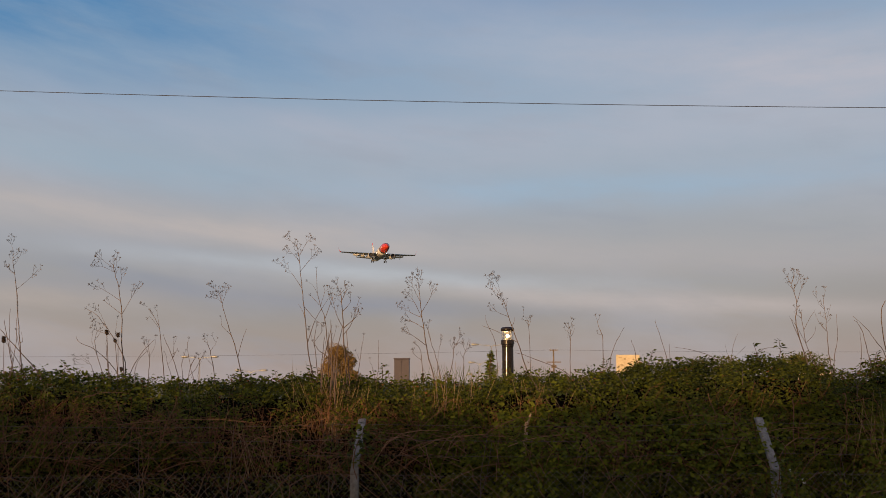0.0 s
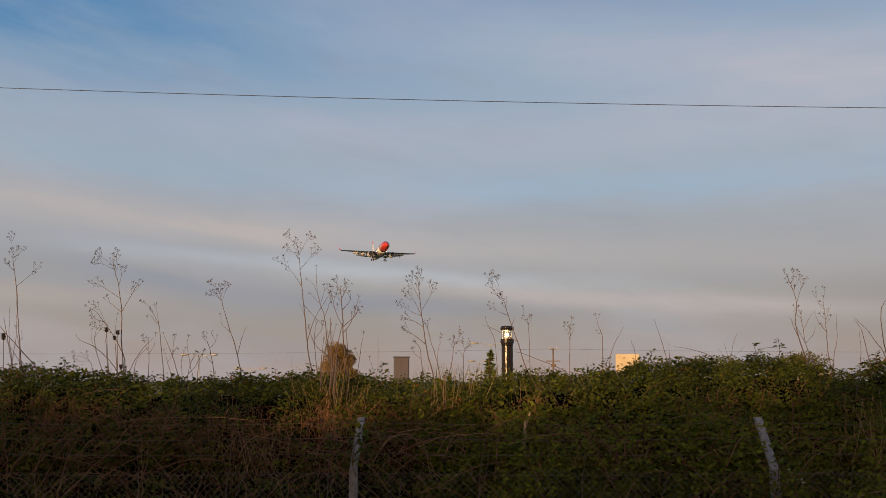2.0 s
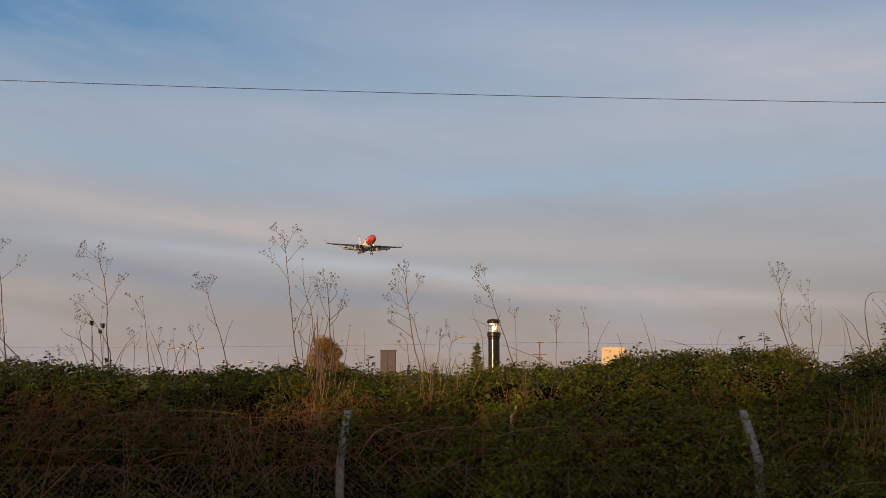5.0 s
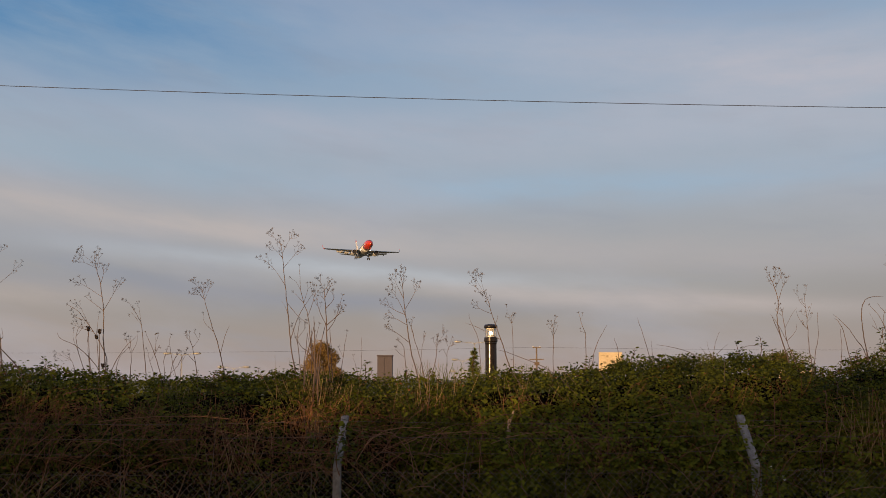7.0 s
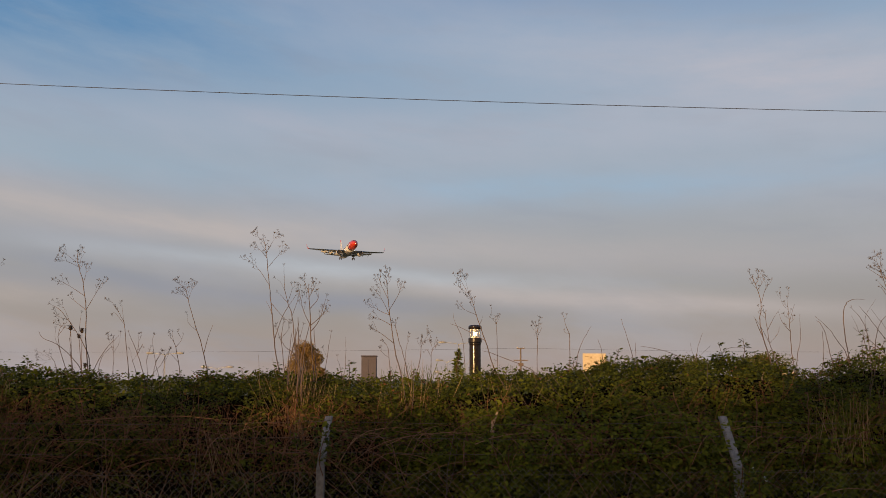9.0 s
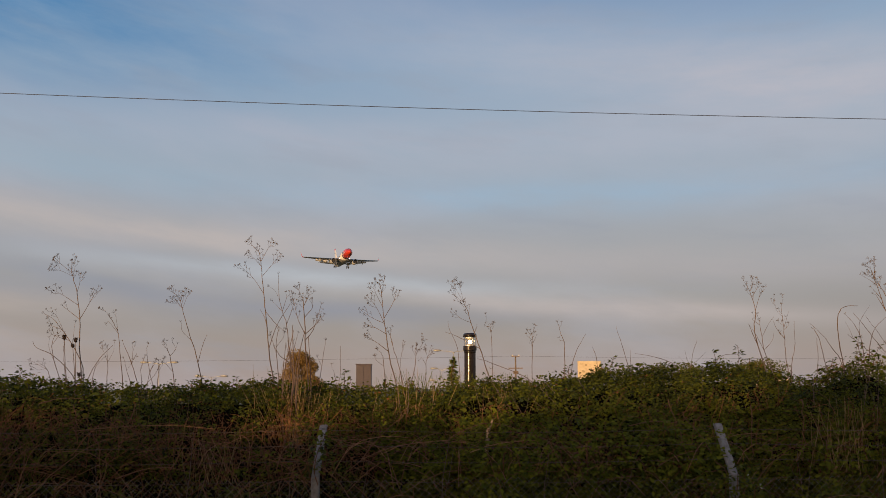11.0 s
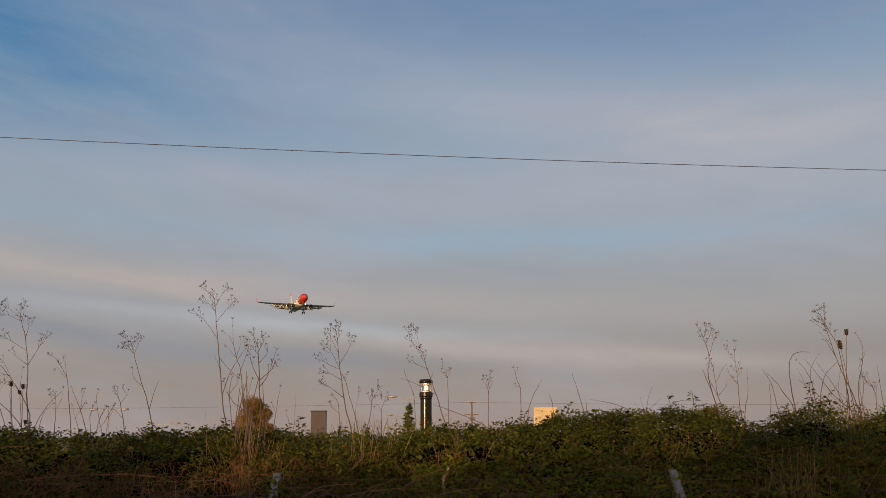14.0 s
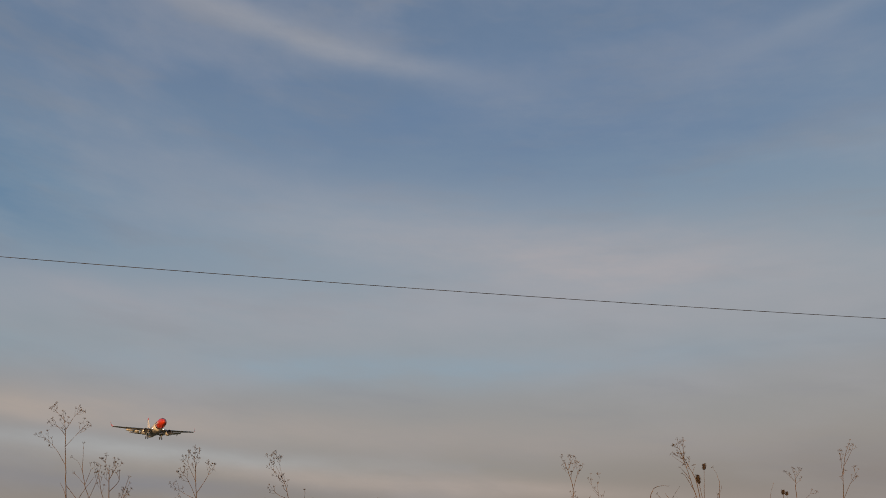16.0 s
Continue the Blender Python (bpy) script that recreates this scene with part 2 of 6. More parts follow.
def wobble(a, b, seed):
    """Smooth two-way noise of about -1 to 1, for arrays."""
    rng = np.random.default_rng(seed)
    out = np.zeros(np.broadcast(a, b).shape)
    for k in range(9):
        w = rng.normal(size=2) * (0.8 + 0.45 * k)
        out = out + np.sin(w[0] * a + w[1] * b + rng.uniform(0, 6.3)) / (1 + 0.35 * k)
    return out / 2.6


# ---- ground ----
def ground_height(x, y):
    s = np.clip((y - 2.5) / 3.5, 0, 1)
    return 0.65 * (1 - s * s * (3 - 2 * s)) * np.clip((y + 200) / 100, 0, 1) + 0.05 * wobble(x * 0.6, y * 0.6, 5) * np.exp(-(np.abs(y) / 40) ** 2)


def build_ground():
    n = 150
    s = np.linspace(-1, 1, n)
    c = np.sign(s) * (np.abs(s) ** 3.2) * 2600 + s * 24
    gx, gy = np.meshgrid(c, c + 5)
    gz = ground_height(gx, gy)
    verts = np.stack([gx, gy, gz], -1).reshape(-1, 3).tolist()
    i = np.arange(n * n).reshape(n, n)
    faces = np.stack([i[:-1, :-1], i[:-1, 1:], i[1:, 1:], i[1:, :-1]], -1).reshape(-1, 4).tolist()
    b = Bag()
    b.v, b.f = verts, faces
    g = part("ground", b, BOUNCE_GROUND, smooth=True)
    tagged(g, "unseen level ground, pale straw-coloured to bounce light onto the hedge", "ground", kind="structure")


build_ground()


# ---- leaf clouds ----
LEAF_SHAPE = np.array([(0, 0, 0), (-0.24, 0.20, 0.05), (-0.23, 0.52, 0.07), (0, 1, -0.07), (0.23, 0.52, 0.07), (0.24, 0.20, 0.05)])
LEAF_FACES = np.array([(0, 3, 2, 1), (0, 5, 4, 3)])


def leaf_mesh(name, pos, direction, normal, size, mat, parent=None, label=""):
    """Many leaves, each folded along its midrib, as one mesh: arrays of places, tip directions and normals."""
    d = direction / np.linalg.norm(direction, axis=1, keepdims=True)
    s = np.cross(d, normal)
    s /= np.linalg.norm(s, axis=1, keepdims=True) + 1e-9
    u = np.cross(s, d)
    n = len(pos)
    t = LEAF_SHAPE[None] * size[:, None, None]
    v = pos[:, None] + s[:, None] * t[..., 0:1] + d[:, None] * t[..., 1:2] + u[:, None] * t[..., 2:3]
    f = (LEAF_FACES[None] + 6 * np.arange(n)[:, None, None]).reshape(-1, 4)
    me = bpy.data.meshes.new(name)
    me.vertices.add(n * 6)
    me.vertices.foreach_set("co", v.reshape(-1))
    me.loops.add(f.size)
    me.polygons.add(len(f))
    me.polygons.foreach_set("loop_start", np.arange(len(f)) * 4)
    me.loops.foreach_set("vertex_index", f.reshape(-1))
    me.materials.append(mat)
    me.update(calc_edges=True)
    ob = new(name, me)
    ob["kind"] = "stuff"
    if parent:
        ob.parent = parent
    if label:
        ob["label"] = label
    return ob


TOP_X = [-14, -5.4, -5.0, -4.5, -3.9, -3.1, -2.5, -1.95, -1.55, -1.0, -0.45, 0.1, 0.65, 1.2, 1.8, 2.2, 2.5, 3.0, 3.5, 4.0, 4.4, 4.8, 5.0, 5.2, 5.43, 5.6, 5.8, 6.0, 6.2, 6.5, 7.0, 16]
TOP_Z = [0.1, 0.08, 0.12, 0.16, 0.08, 0.03, 0.05, 0.04, 0.10, 0.08, 0.03, 0.06, 0.07, 0.10, 0.15, 0.20, 0.26, 0.22, 0.23, 0.28, 0.17, 0.13, 0.22, 0.25, 0.31, 0.28, 0.16, 0.11, 0.22, 0.18, 0.20, 0.2]


def hedge_top(x):
    return EYE + 0.0 + np.interp(x, TOP_X, TOP_Z)


def hedge_point(x, s):
    """A place on the hedge's face: s 0 at the foot of the front, 0.6 at the brow, 1 at the back of the crown."""
    top = hedge_top(x)
    y = np.interp(s, [0, 0.45, 0.62, 0.75, 1], [8.2, 7.95, 8.42, 9.0, 11.0])
    z = np.interp(s, [0, 0.45, 0.62, 0.75, 1], [0.0, 0.66, 0.90, 1.0, 0.80]) * top
    lump = wobble(x * 1.7, s * 9, 11)
    y = y - (0.36 * lump + 0.16 * wobble(x * 4.2, s * 21, 14)) * np.clip(1.4 - 1.5 * s, 0, 1)
    z = z + (0.055 * wobble(x * 2.5, s * 8, 12) + 0.05 * wobble(x * 6.5, s * 14, 13)) * np.clip(s * 2, 0, 1)
    return y, z


def build_hedge():
    rng = np.random.default_rng(3)
    hedge = thing("bramble_hedge", (0, 9, 0), "dense green bramble hedge with reddish canes behind the wire fence", "hedge")
    off = np.array([0, 9, 0.0])
    # dark inner sheet; the shade of the hedge's depths is put into its colour
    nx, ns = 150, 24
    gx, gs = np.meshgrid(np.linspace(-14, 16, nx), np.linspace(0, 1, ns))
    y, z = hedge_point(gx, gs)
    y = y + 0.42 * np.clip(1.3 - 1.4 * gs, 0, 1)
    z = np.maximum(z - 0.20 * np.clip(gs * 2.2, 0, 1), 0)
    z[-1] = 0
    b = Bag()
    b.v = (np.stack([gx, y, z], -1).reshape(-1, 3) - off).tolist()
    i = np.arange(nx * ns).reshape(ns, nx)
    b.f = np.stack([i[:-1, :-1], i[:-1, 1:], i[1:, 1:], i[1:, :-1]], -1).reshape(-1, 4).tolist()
    part("shade_sheet", b, PAINTED_SHADE, hedge, "near-black sheet that stands for the shade inside the hedge", smooth=True)

    def scatter(n, s_lo, s_hi, size, depth, seed, thin=0.0, x_lo=-11, x_hi=12):
        r = np.random.default_rng(seed)
        x = r.uniform(x_lo, x_hi, n)
        s = r.uniform(s_lo, s_hi, n)
        keep = r.uniform(-0.7, 0.7, n) < 0.75 * wobble(x * 3.1, s * 16, seed + 40) + 0.6 * wobble(x * 8.3, s * 44, 57) + 1.02 - thin
        x, s = x[keep], s[keep]
        # few leaves where the dead canes lie bare
        y, z = hedge_point(x, s)
        bare = np.clip((-0.45 - x) / 0.7, 0, 1) * np.clip((1.68 + 0.34 * wobble(x * 2.3, z, 77) - z) / 0.45, 0, 1)
        bare = np.maximum(bare, np.exp(-((x - 2.0) / 0.4) ** 2 - ((z - 1.60) / 0.13) ** 2))
        bare = np.clip(bare * (1.0 + 0.5 * wobble(x * 2.1, z * 3.3, 78)), 0, 1)
        keep = r.uniform(0, 1, len(x)) > 0.70 * bare
        x, s, y, z = x[keep], s[keep], y[keep], z[keep]
        inward = r.exponential(depth, len(x))
        steep = np.clip(1.5 - 1.7 * s, 0, 1)
        y = y + inward * steep - 0.07 + r.normal(0, 0.03, len(x))
        z = z - inward * (1 - steep) * 0.6 + r.normal(0, 0.035, len(x))
        centre = np.stack([x, y, z], -1)
        # three leaflets to a stalk
        k = 3
        c = np.repeat(centre, k, 0)
        m = len(c)
        face = np.stack([r.normal(0, 0.6, m), -np.repeat(steep, k) - 0.2 + r.normal(0, 0.55, m), 0.7 + r.normal(0, 0.5, m)], -1)
        a = np.tile([0, 2.1, -2.1], len(centre)) + np.repeat(r.uniform(0, 6.3, len(centre)), k)
        d = np.stack([np.cos(a), np.sin(a) * 0.7 - 0.15, r.normal(-0.25, 0.35, m)], -1)
        sz = np.repeat(r.lognormal(math.log(size), 0.28, len(centre)), k) * np.tile([1.15, 0.9, 0.9], len(centre))
        d = d / np.linalg.norm(d, axis=1, keepdims=True)
        p = c + d * 0.018 - off
        return p, d, face, sz

    leaf_mesh("leaves", *scatter(200000, 0.27, 0.9, 0.030, 0.09, 21, 1.0), LEAF, hedge, "toothed dark green bramble leaves")
    leaf_mesh("foot_leaves", *scatter(26000, 0.0, 0.29, 0.040, 0.08, 29, 0.85), LEAF, hedge, "shaded leaves at the foot of the hedge")
    leaf_mesh("young_leaves", *scatter(14000, 0.40, 0.85, 0.034, 0.03, 22, 1.0), LEAF_NEW, hedge, "lighter yellow-green young leaves")
    leaf_mesh("broad_leaves", *scatter(7000, 0.0, 0.85, 0.058, 0.05, 27, 0.9), LEAF, hedge, "broad dark green leaves")
    leaf_mesh("young_leaves", *scatter(20000, 0.30, 0.58, 0.038, 0.02, 25, 0.35, -0.3, 8.5), LEAF_NEW, hedge, "lighter yellow-green young leaves")
    leaf_mesh("withered_leaves", *scatter(7000, 0.3, 0.85, 0.028, 0.05, 23, 0.9), LEAF_DRY, hedge, "brown withered leaves")
    # growth that has come through the netting
    r = np.random.default_rng(61)
    n = 15000
    x, z = r.uniform(-6.5, 8.5, n), r.uniform(0.35, 2.0, n)
    dens = wobble(x * 1.1, z * 1.3, 62) + 2.3 * np.exp(-((x - 3.12) / 0.24) ** 2 - ((z - 1.22) / 0.24) ** 2) + 2.0 * np.exp(-((x - 0.80) / 0.22) ** 2 - ((z - 1.30) / 0.24) ** 2) + 1.6 * np.exp(-((x + 0.80) / 0.28) ** 2 - ((z - 1.92) / 0.16) ** 2)
    dens = dens + 0.35 * np.clip(x, -1, 1)
    dens = dens - 1.2 * np.exp(-((x - 3.40) / 0.28) ** 2 - ((z - 1.55) / 0.2) ** 2)
    keep = dens > r.uniform(0.25, 0.9, n) + 0.45 * np.clip(z - 1.45, 0, 1)
    x, z = x[keep], z[keep]
    m = len(x)
    p = np.stack([x, 6.74 - 0.12 * r.exponential(0.6, m) + 0.55 * np.clip(z - 1.5, 0, 1), z], -1) - off
    leaf_mesh("through_growth", p, np.stack([r.normal(0, 1, m), r.normal(-0.2, 0.4, m), r.normal(-0.3, 0.5, m)], -1),
              np.stack([r.normal(0, 0.4, m), -0.8 + r.normal(0, 0.3, m), 0.7 + r.normal(0, 0.3, m)], -1), r.lognormal(math.log(0.042), 0.25, m), LEAF_NEW, hedge, "bramble leaves grown through the wire netting")
    # thin twigs woven through the face
    tw = Bag()
    for q in range(2100):
        x, s = rng.uniform(-8, 10) if q % 3 else rng.uniform(-6, -0.2), rng.uniform(0.25, 0.58) if q % 5 == 0 else rng.uniform(0.36, 0.58)
        y, z = hedge_point(np.array(x), np.array(s))
        p = Vector((x, float(y) - rng.uniform(0.02, 0.16), float(z))) - Vector(off)
        a = rng.normal(0.0, 0.75)
        ln = rng.uniform(0.15, 0.75) * min(1.0, 3.0 * (0.72 - s))
        d = Vector((math.sin(a), rng.uniform(-0.15, 0.25), math.cos(a))) * ln
        bend = Vector((rng.normal(0, 0.16) * ln, -0.03, rng.normal(0, 0.08) * ln))
        droop = Vector((rng.normal(0, 0.2), 0, -rng.uniform(0.0, 0.35))) * ln
        tw.tube([p, p + d * 0.35 + bend * 0.8, p + d * 0.7 + bend, p + d + droop], [0.0034, 0.0031, 0.0026, 0.0014], 3)
    part("twig_growth", tw, CANE, hedge, "thin reddish-brown twigs")["kind"] = "stuff"
    # dead canes lying over one another where the leaves are thin
    tangle = Bag()
    for q in range(500):
        if q < 140:
            x, z = rng.uniform(-6.6, -0.5), rng.uniform(0.6, 1.2) if q < 60 else rng.uniform(1.32, 1.72)
        elif q < 260:
            x, z = rng.normal(2.0, 0.3), rng.normal(1.52, 0.10)
        else:
            x, z = rng.uniform(-0.4, 7.0), rng.uniform(1.05, 1.85)
        ln = rng.uniform(0.25, 1.1) * (0.55 if 140 <= q < 260 else 1)
        a = rng.choice((-1, 1)) * abs(rng.normal(0.75, 0.55))
        sag = rng.uniform(0.05, 0.32) * ln
        y0 = 7.66 + rng.uniform(-0.12, 0.2)
        pts = []
        for k in range(6):
            t = k / 5
            zz = z + math.cos(a) * ln * t - sag * (2 * t - 1) ** 2
            zz = 1.85 - 0.3 * math.exp(-(zz - 1.55) / 0.3) if zz > 1.55 else zz
            pts.append(Vector((x + math.sin(a) * ln * t + rng.normal(0, 0.008), y0 + 0.12 * max(zz - 0.9, 0) + 0.6 * max(zz - 1.62, 0) + 0.06 * t, max(zz, 0.05))) - Vector(off))
        w = rng.uniform(0.0022, 0.0052)
        tangle.tube(pts, [w, w * 0.95, w * 0.85, w * 0.7, w * 0.55, w * 0.35], 3)
    part("cane_tangle", tangle, CANE_PALE, hedge, "tangle of dead pinkish-brown canes")["kind"] = "stuff"
    # long arching canes that stand clear of the leaves
    arches = [(-3.77, 1.16, -3.15, 1.82, -2.73, 1.83), (-2.97, 1.11, -3.01, 1.60, -3.05, 1.90), (-1.95, 1.11, -1.98, 1.59, -2.11, 1.79), (-4.32, 1.33, -4.22, 1.55, -4.06, 1.77),
              (-3.28, 1.89, -2.51, 1.94, -1.90, 1.91), (-1.45, 1.89, -1.01, 1.78, -0.73, 1.44), (-1.55, 1.29, -1.22, 1.43, -0.94, 1.43),
              (-1.10, 1.10, -1.10, 1.37, -1.12, 1.56), (0.40, 1.76, 0.78, 2.05, 1.14, 1.86), (3.09, 1.58, 3.24, 1.41, 3.44, 1.12), (2.23, 1.92, 2.51, 1.96, 2.79, 1.93),
              (2.78, 2.06, 2.96, 1.81, 3.09, 1.58), (4.11, 1.98, 4.18, 1.87, 4.24, 1.69), (3.46, 1.11, 3.58, 1.38, 3.81, 1.41)]
    arches += [(-3.63, 2.15, -3.47, 2.20, -3.16, 2.20), (-3.31, 2.15, -3.23, 1.90, -3.13, 1.77), (-2.69, 2.15, -2.76, 1.90, -2.88, 1.60), (-2.49, 1.11, -2.22, 1.60, -2.15, 2.03),
              (-1.77, 1.11, -1.56, 1.40, -1.06, 1.76), (-0.51, 1.75, -0.89, 1.65, -1.22, 1.32), (-0.45, 1.59, -0.28, 1.81, 0.11, 2.14),
              (1.54, 1.15, 1.71, 1.42, 1.99, 1.58), (1.61, 1.61, 1.83, 1.69, 1.94, 1.71), (2.63, 2.18, 2.73, 1.91, 2.83, 1.58), (3.47, 2.12, 3.50, 1.79, 3.45, 1.57),
              (4.03, 2.18, 4.04, 1.90, 3.98, 1.57), (-2.83, 1.43, -2.39, 1.60, -2.00, 1.43), (-4.20, 1.17, -4.00, 1.60, -3.62, 1.82), (-3.97, 1.12, -3.77, 1.41, -3.33, 1.38),
              (0.99, 1.15, 0.83, 1.53, 0.81, 1.75)]
    for k in range(11):
        x = rng.uniform(-5.5, 7) if k % 2 else rng.uniform(-5.2, -0.3)
        w = rng.normal(0, 0.7)
        arches.append((x, rng.uniform(0.8, 1.4), x + w * 0.6, rng.uniform(1.4, 2.0), x + w * 1.4, rng.uniform(1.2, 1.9)))
    for x0, z0, x1, z1, x2, z2 in arches:
        c = Bag()
        pts = []
        for k in range(9):
            t = k / 8
            x = (1 - t) ** 2 * x0 + 2 * t * (1 - t) * x1 + t * t * x2
            z = (1 - t) ** 2 * z0 + 2 * t * (1 - t) * (z1 + 0.04) + t * t * z2
            y = 7.27 + 0.06 * math.sin(math.pi * t) + 0.3 * max(z - 1.95, 0) + rng.normal(0, 0.012)
            pts.append(Vector((x + rng.normal(0, 0.012), y, z)) - Vector(off))
        c.tube(pts, [0.0052 - 0.00034 * k for k in range(9)], 4)
        part("cane", c, CANE_PALE, hedge, "dead pinkish-brown cane")
    return hedge


build_hedge()


def leafy_shoot(x, y, z, h, seed, mat=None, size=0.05, lean=0.0):
    """A young stem that stands above the hedge, with leaves in whorls."""
    rng = np.random.default_rng(seed)
    sh = thing("bramble_shoot", (x, y, z), "upright green bramble shoot rising out of the hedge", "shoot", "shoots above the hedge")
    pts = [Vector((lean * t * h + 0.02 * math.sin(5 * t + seed), 0.02 * math.cos(4 * t + seed), t * h)) for t in np.linspace(0, 1, 7)]
    b = Bag()
    b.tube(pts, [0.005 - 0.0005 * k for k in range(7)], 4)
    part("stem", b, CANE, sh)
    n = max(10, int(h * 75))
    t = rng.uniform(0.25, 1.0, n)
    p = np.stack([np.interp(t, np.linspace(0, 1, 7), [q[k] for q in pts]) for k in range(3)], -1)
    a = rng.uniform(0, 6.3, n)
    d = np.stack([np.cos(a), np.sin(a), rng.normal(0.1, 0.4, n)], -1)
    p = p + d * (0.01 + 0.09 * h * (1.15 - t))[:, None]
    nm = np.stack([rng.normal(0, 0.4, n), rng.normal(-0.3, 0.4, n), np.ones(n)], -1)
    leaf_mesh("leaves", p, d, nm, rng.uniform(0.6, 1.2, n) * size, mat or LEAF, sh)


for k, (x, h, ln) in enumerate([(-4.55, 0.22, 0), (-2.05, 0.20, 0.3), (-0.78, 0.26, 0.3), (-0.62, 0.20, -0.2), (0.55, 0.34, 0), (2.45, 0.22, 0.1), (3.75, 0.28, -0.2), (3.98, 0.32, 0.1), (4.1, 0.2, 0.3),
                                (5.5, 0.42, 0.0), (5.62, 0.34, 0.4), (5.15, 0.2, 0), (1.1, 0.15, 0.2), (1.9, 0.2, 0.2), (-3.2, 0.15, 0), (-5.0, 0.2, -0.1), (3.1, 0.16, 0), (6.5, 0.25, 0), (-1.6, 0.2, 0), (0.0, 0.16, 0.2)]):
    leafy_shoot(x, 9.2, float(hedge_top(np.array(x))) - 0.10, h, 300 + k, LEAF_NEW if k in (4, 2, 3) else LEAF, 0.06, ln)


# ---- dead flower stalks ----
def smooth_line(points, n):
    """n + 1 places along a smooth curve through the given ones."""
    pts = [Vector(p) for p in points]
    ext = [pts[0] * 2 - pts[1]] + pts + [pts[-1] * 2 - pts[-2]]
    out = []
    for k in range(n + 1):
        u = k / n * (len(pts) - 1)
        i = min(int(u), len(pts) - 2)
        t = u - i
        a, b, c, d = ext[i:i + 4]
        out.append((b * 2 + (c - a) * t + (a * 2 - b * 5 + c * 4 - d) * t * t + (b * 3 - a - c * 3 + d) * t ** 3) / 2)
    return out


def umbel_bag(p, d, r, rng):
    """An open dead umbel: rays fanning out of one point, each with a tiny ragged umbellet."""
    b = Bag()
    d = d.normalized()
    side = d.cross(Vector((0.2, 0.9, 0.1))).normalized()
    up = d.cross(side)
    n = int(rng.integers(5, 9))
    for k in range(n):
        a = 2 * math.pi * k / n + rng.uniform(-0.4, 0.4)
        spread = rng.uniform(0.3, 1.1)
        e = p + (d * rng.uniform(0.5, 0.9) + (side * math.cos(a) + up * math.sin(a)) * spread) * r * rng.uniform(0.7, 1.15)
        b.tube([p, p + (e - p) * 0.55 + d * r * 0.10, e], [0.0011, 0.0009, 0.0007], 3)
        for j in range(int(rng.integers(2, 5))):
            o = Vector(rng.normal(0, 0.24 * r, 3)) + d * 0.12 * r
            b.tube([e, e + o], [0.0007, 0.0012], 3)
    return b


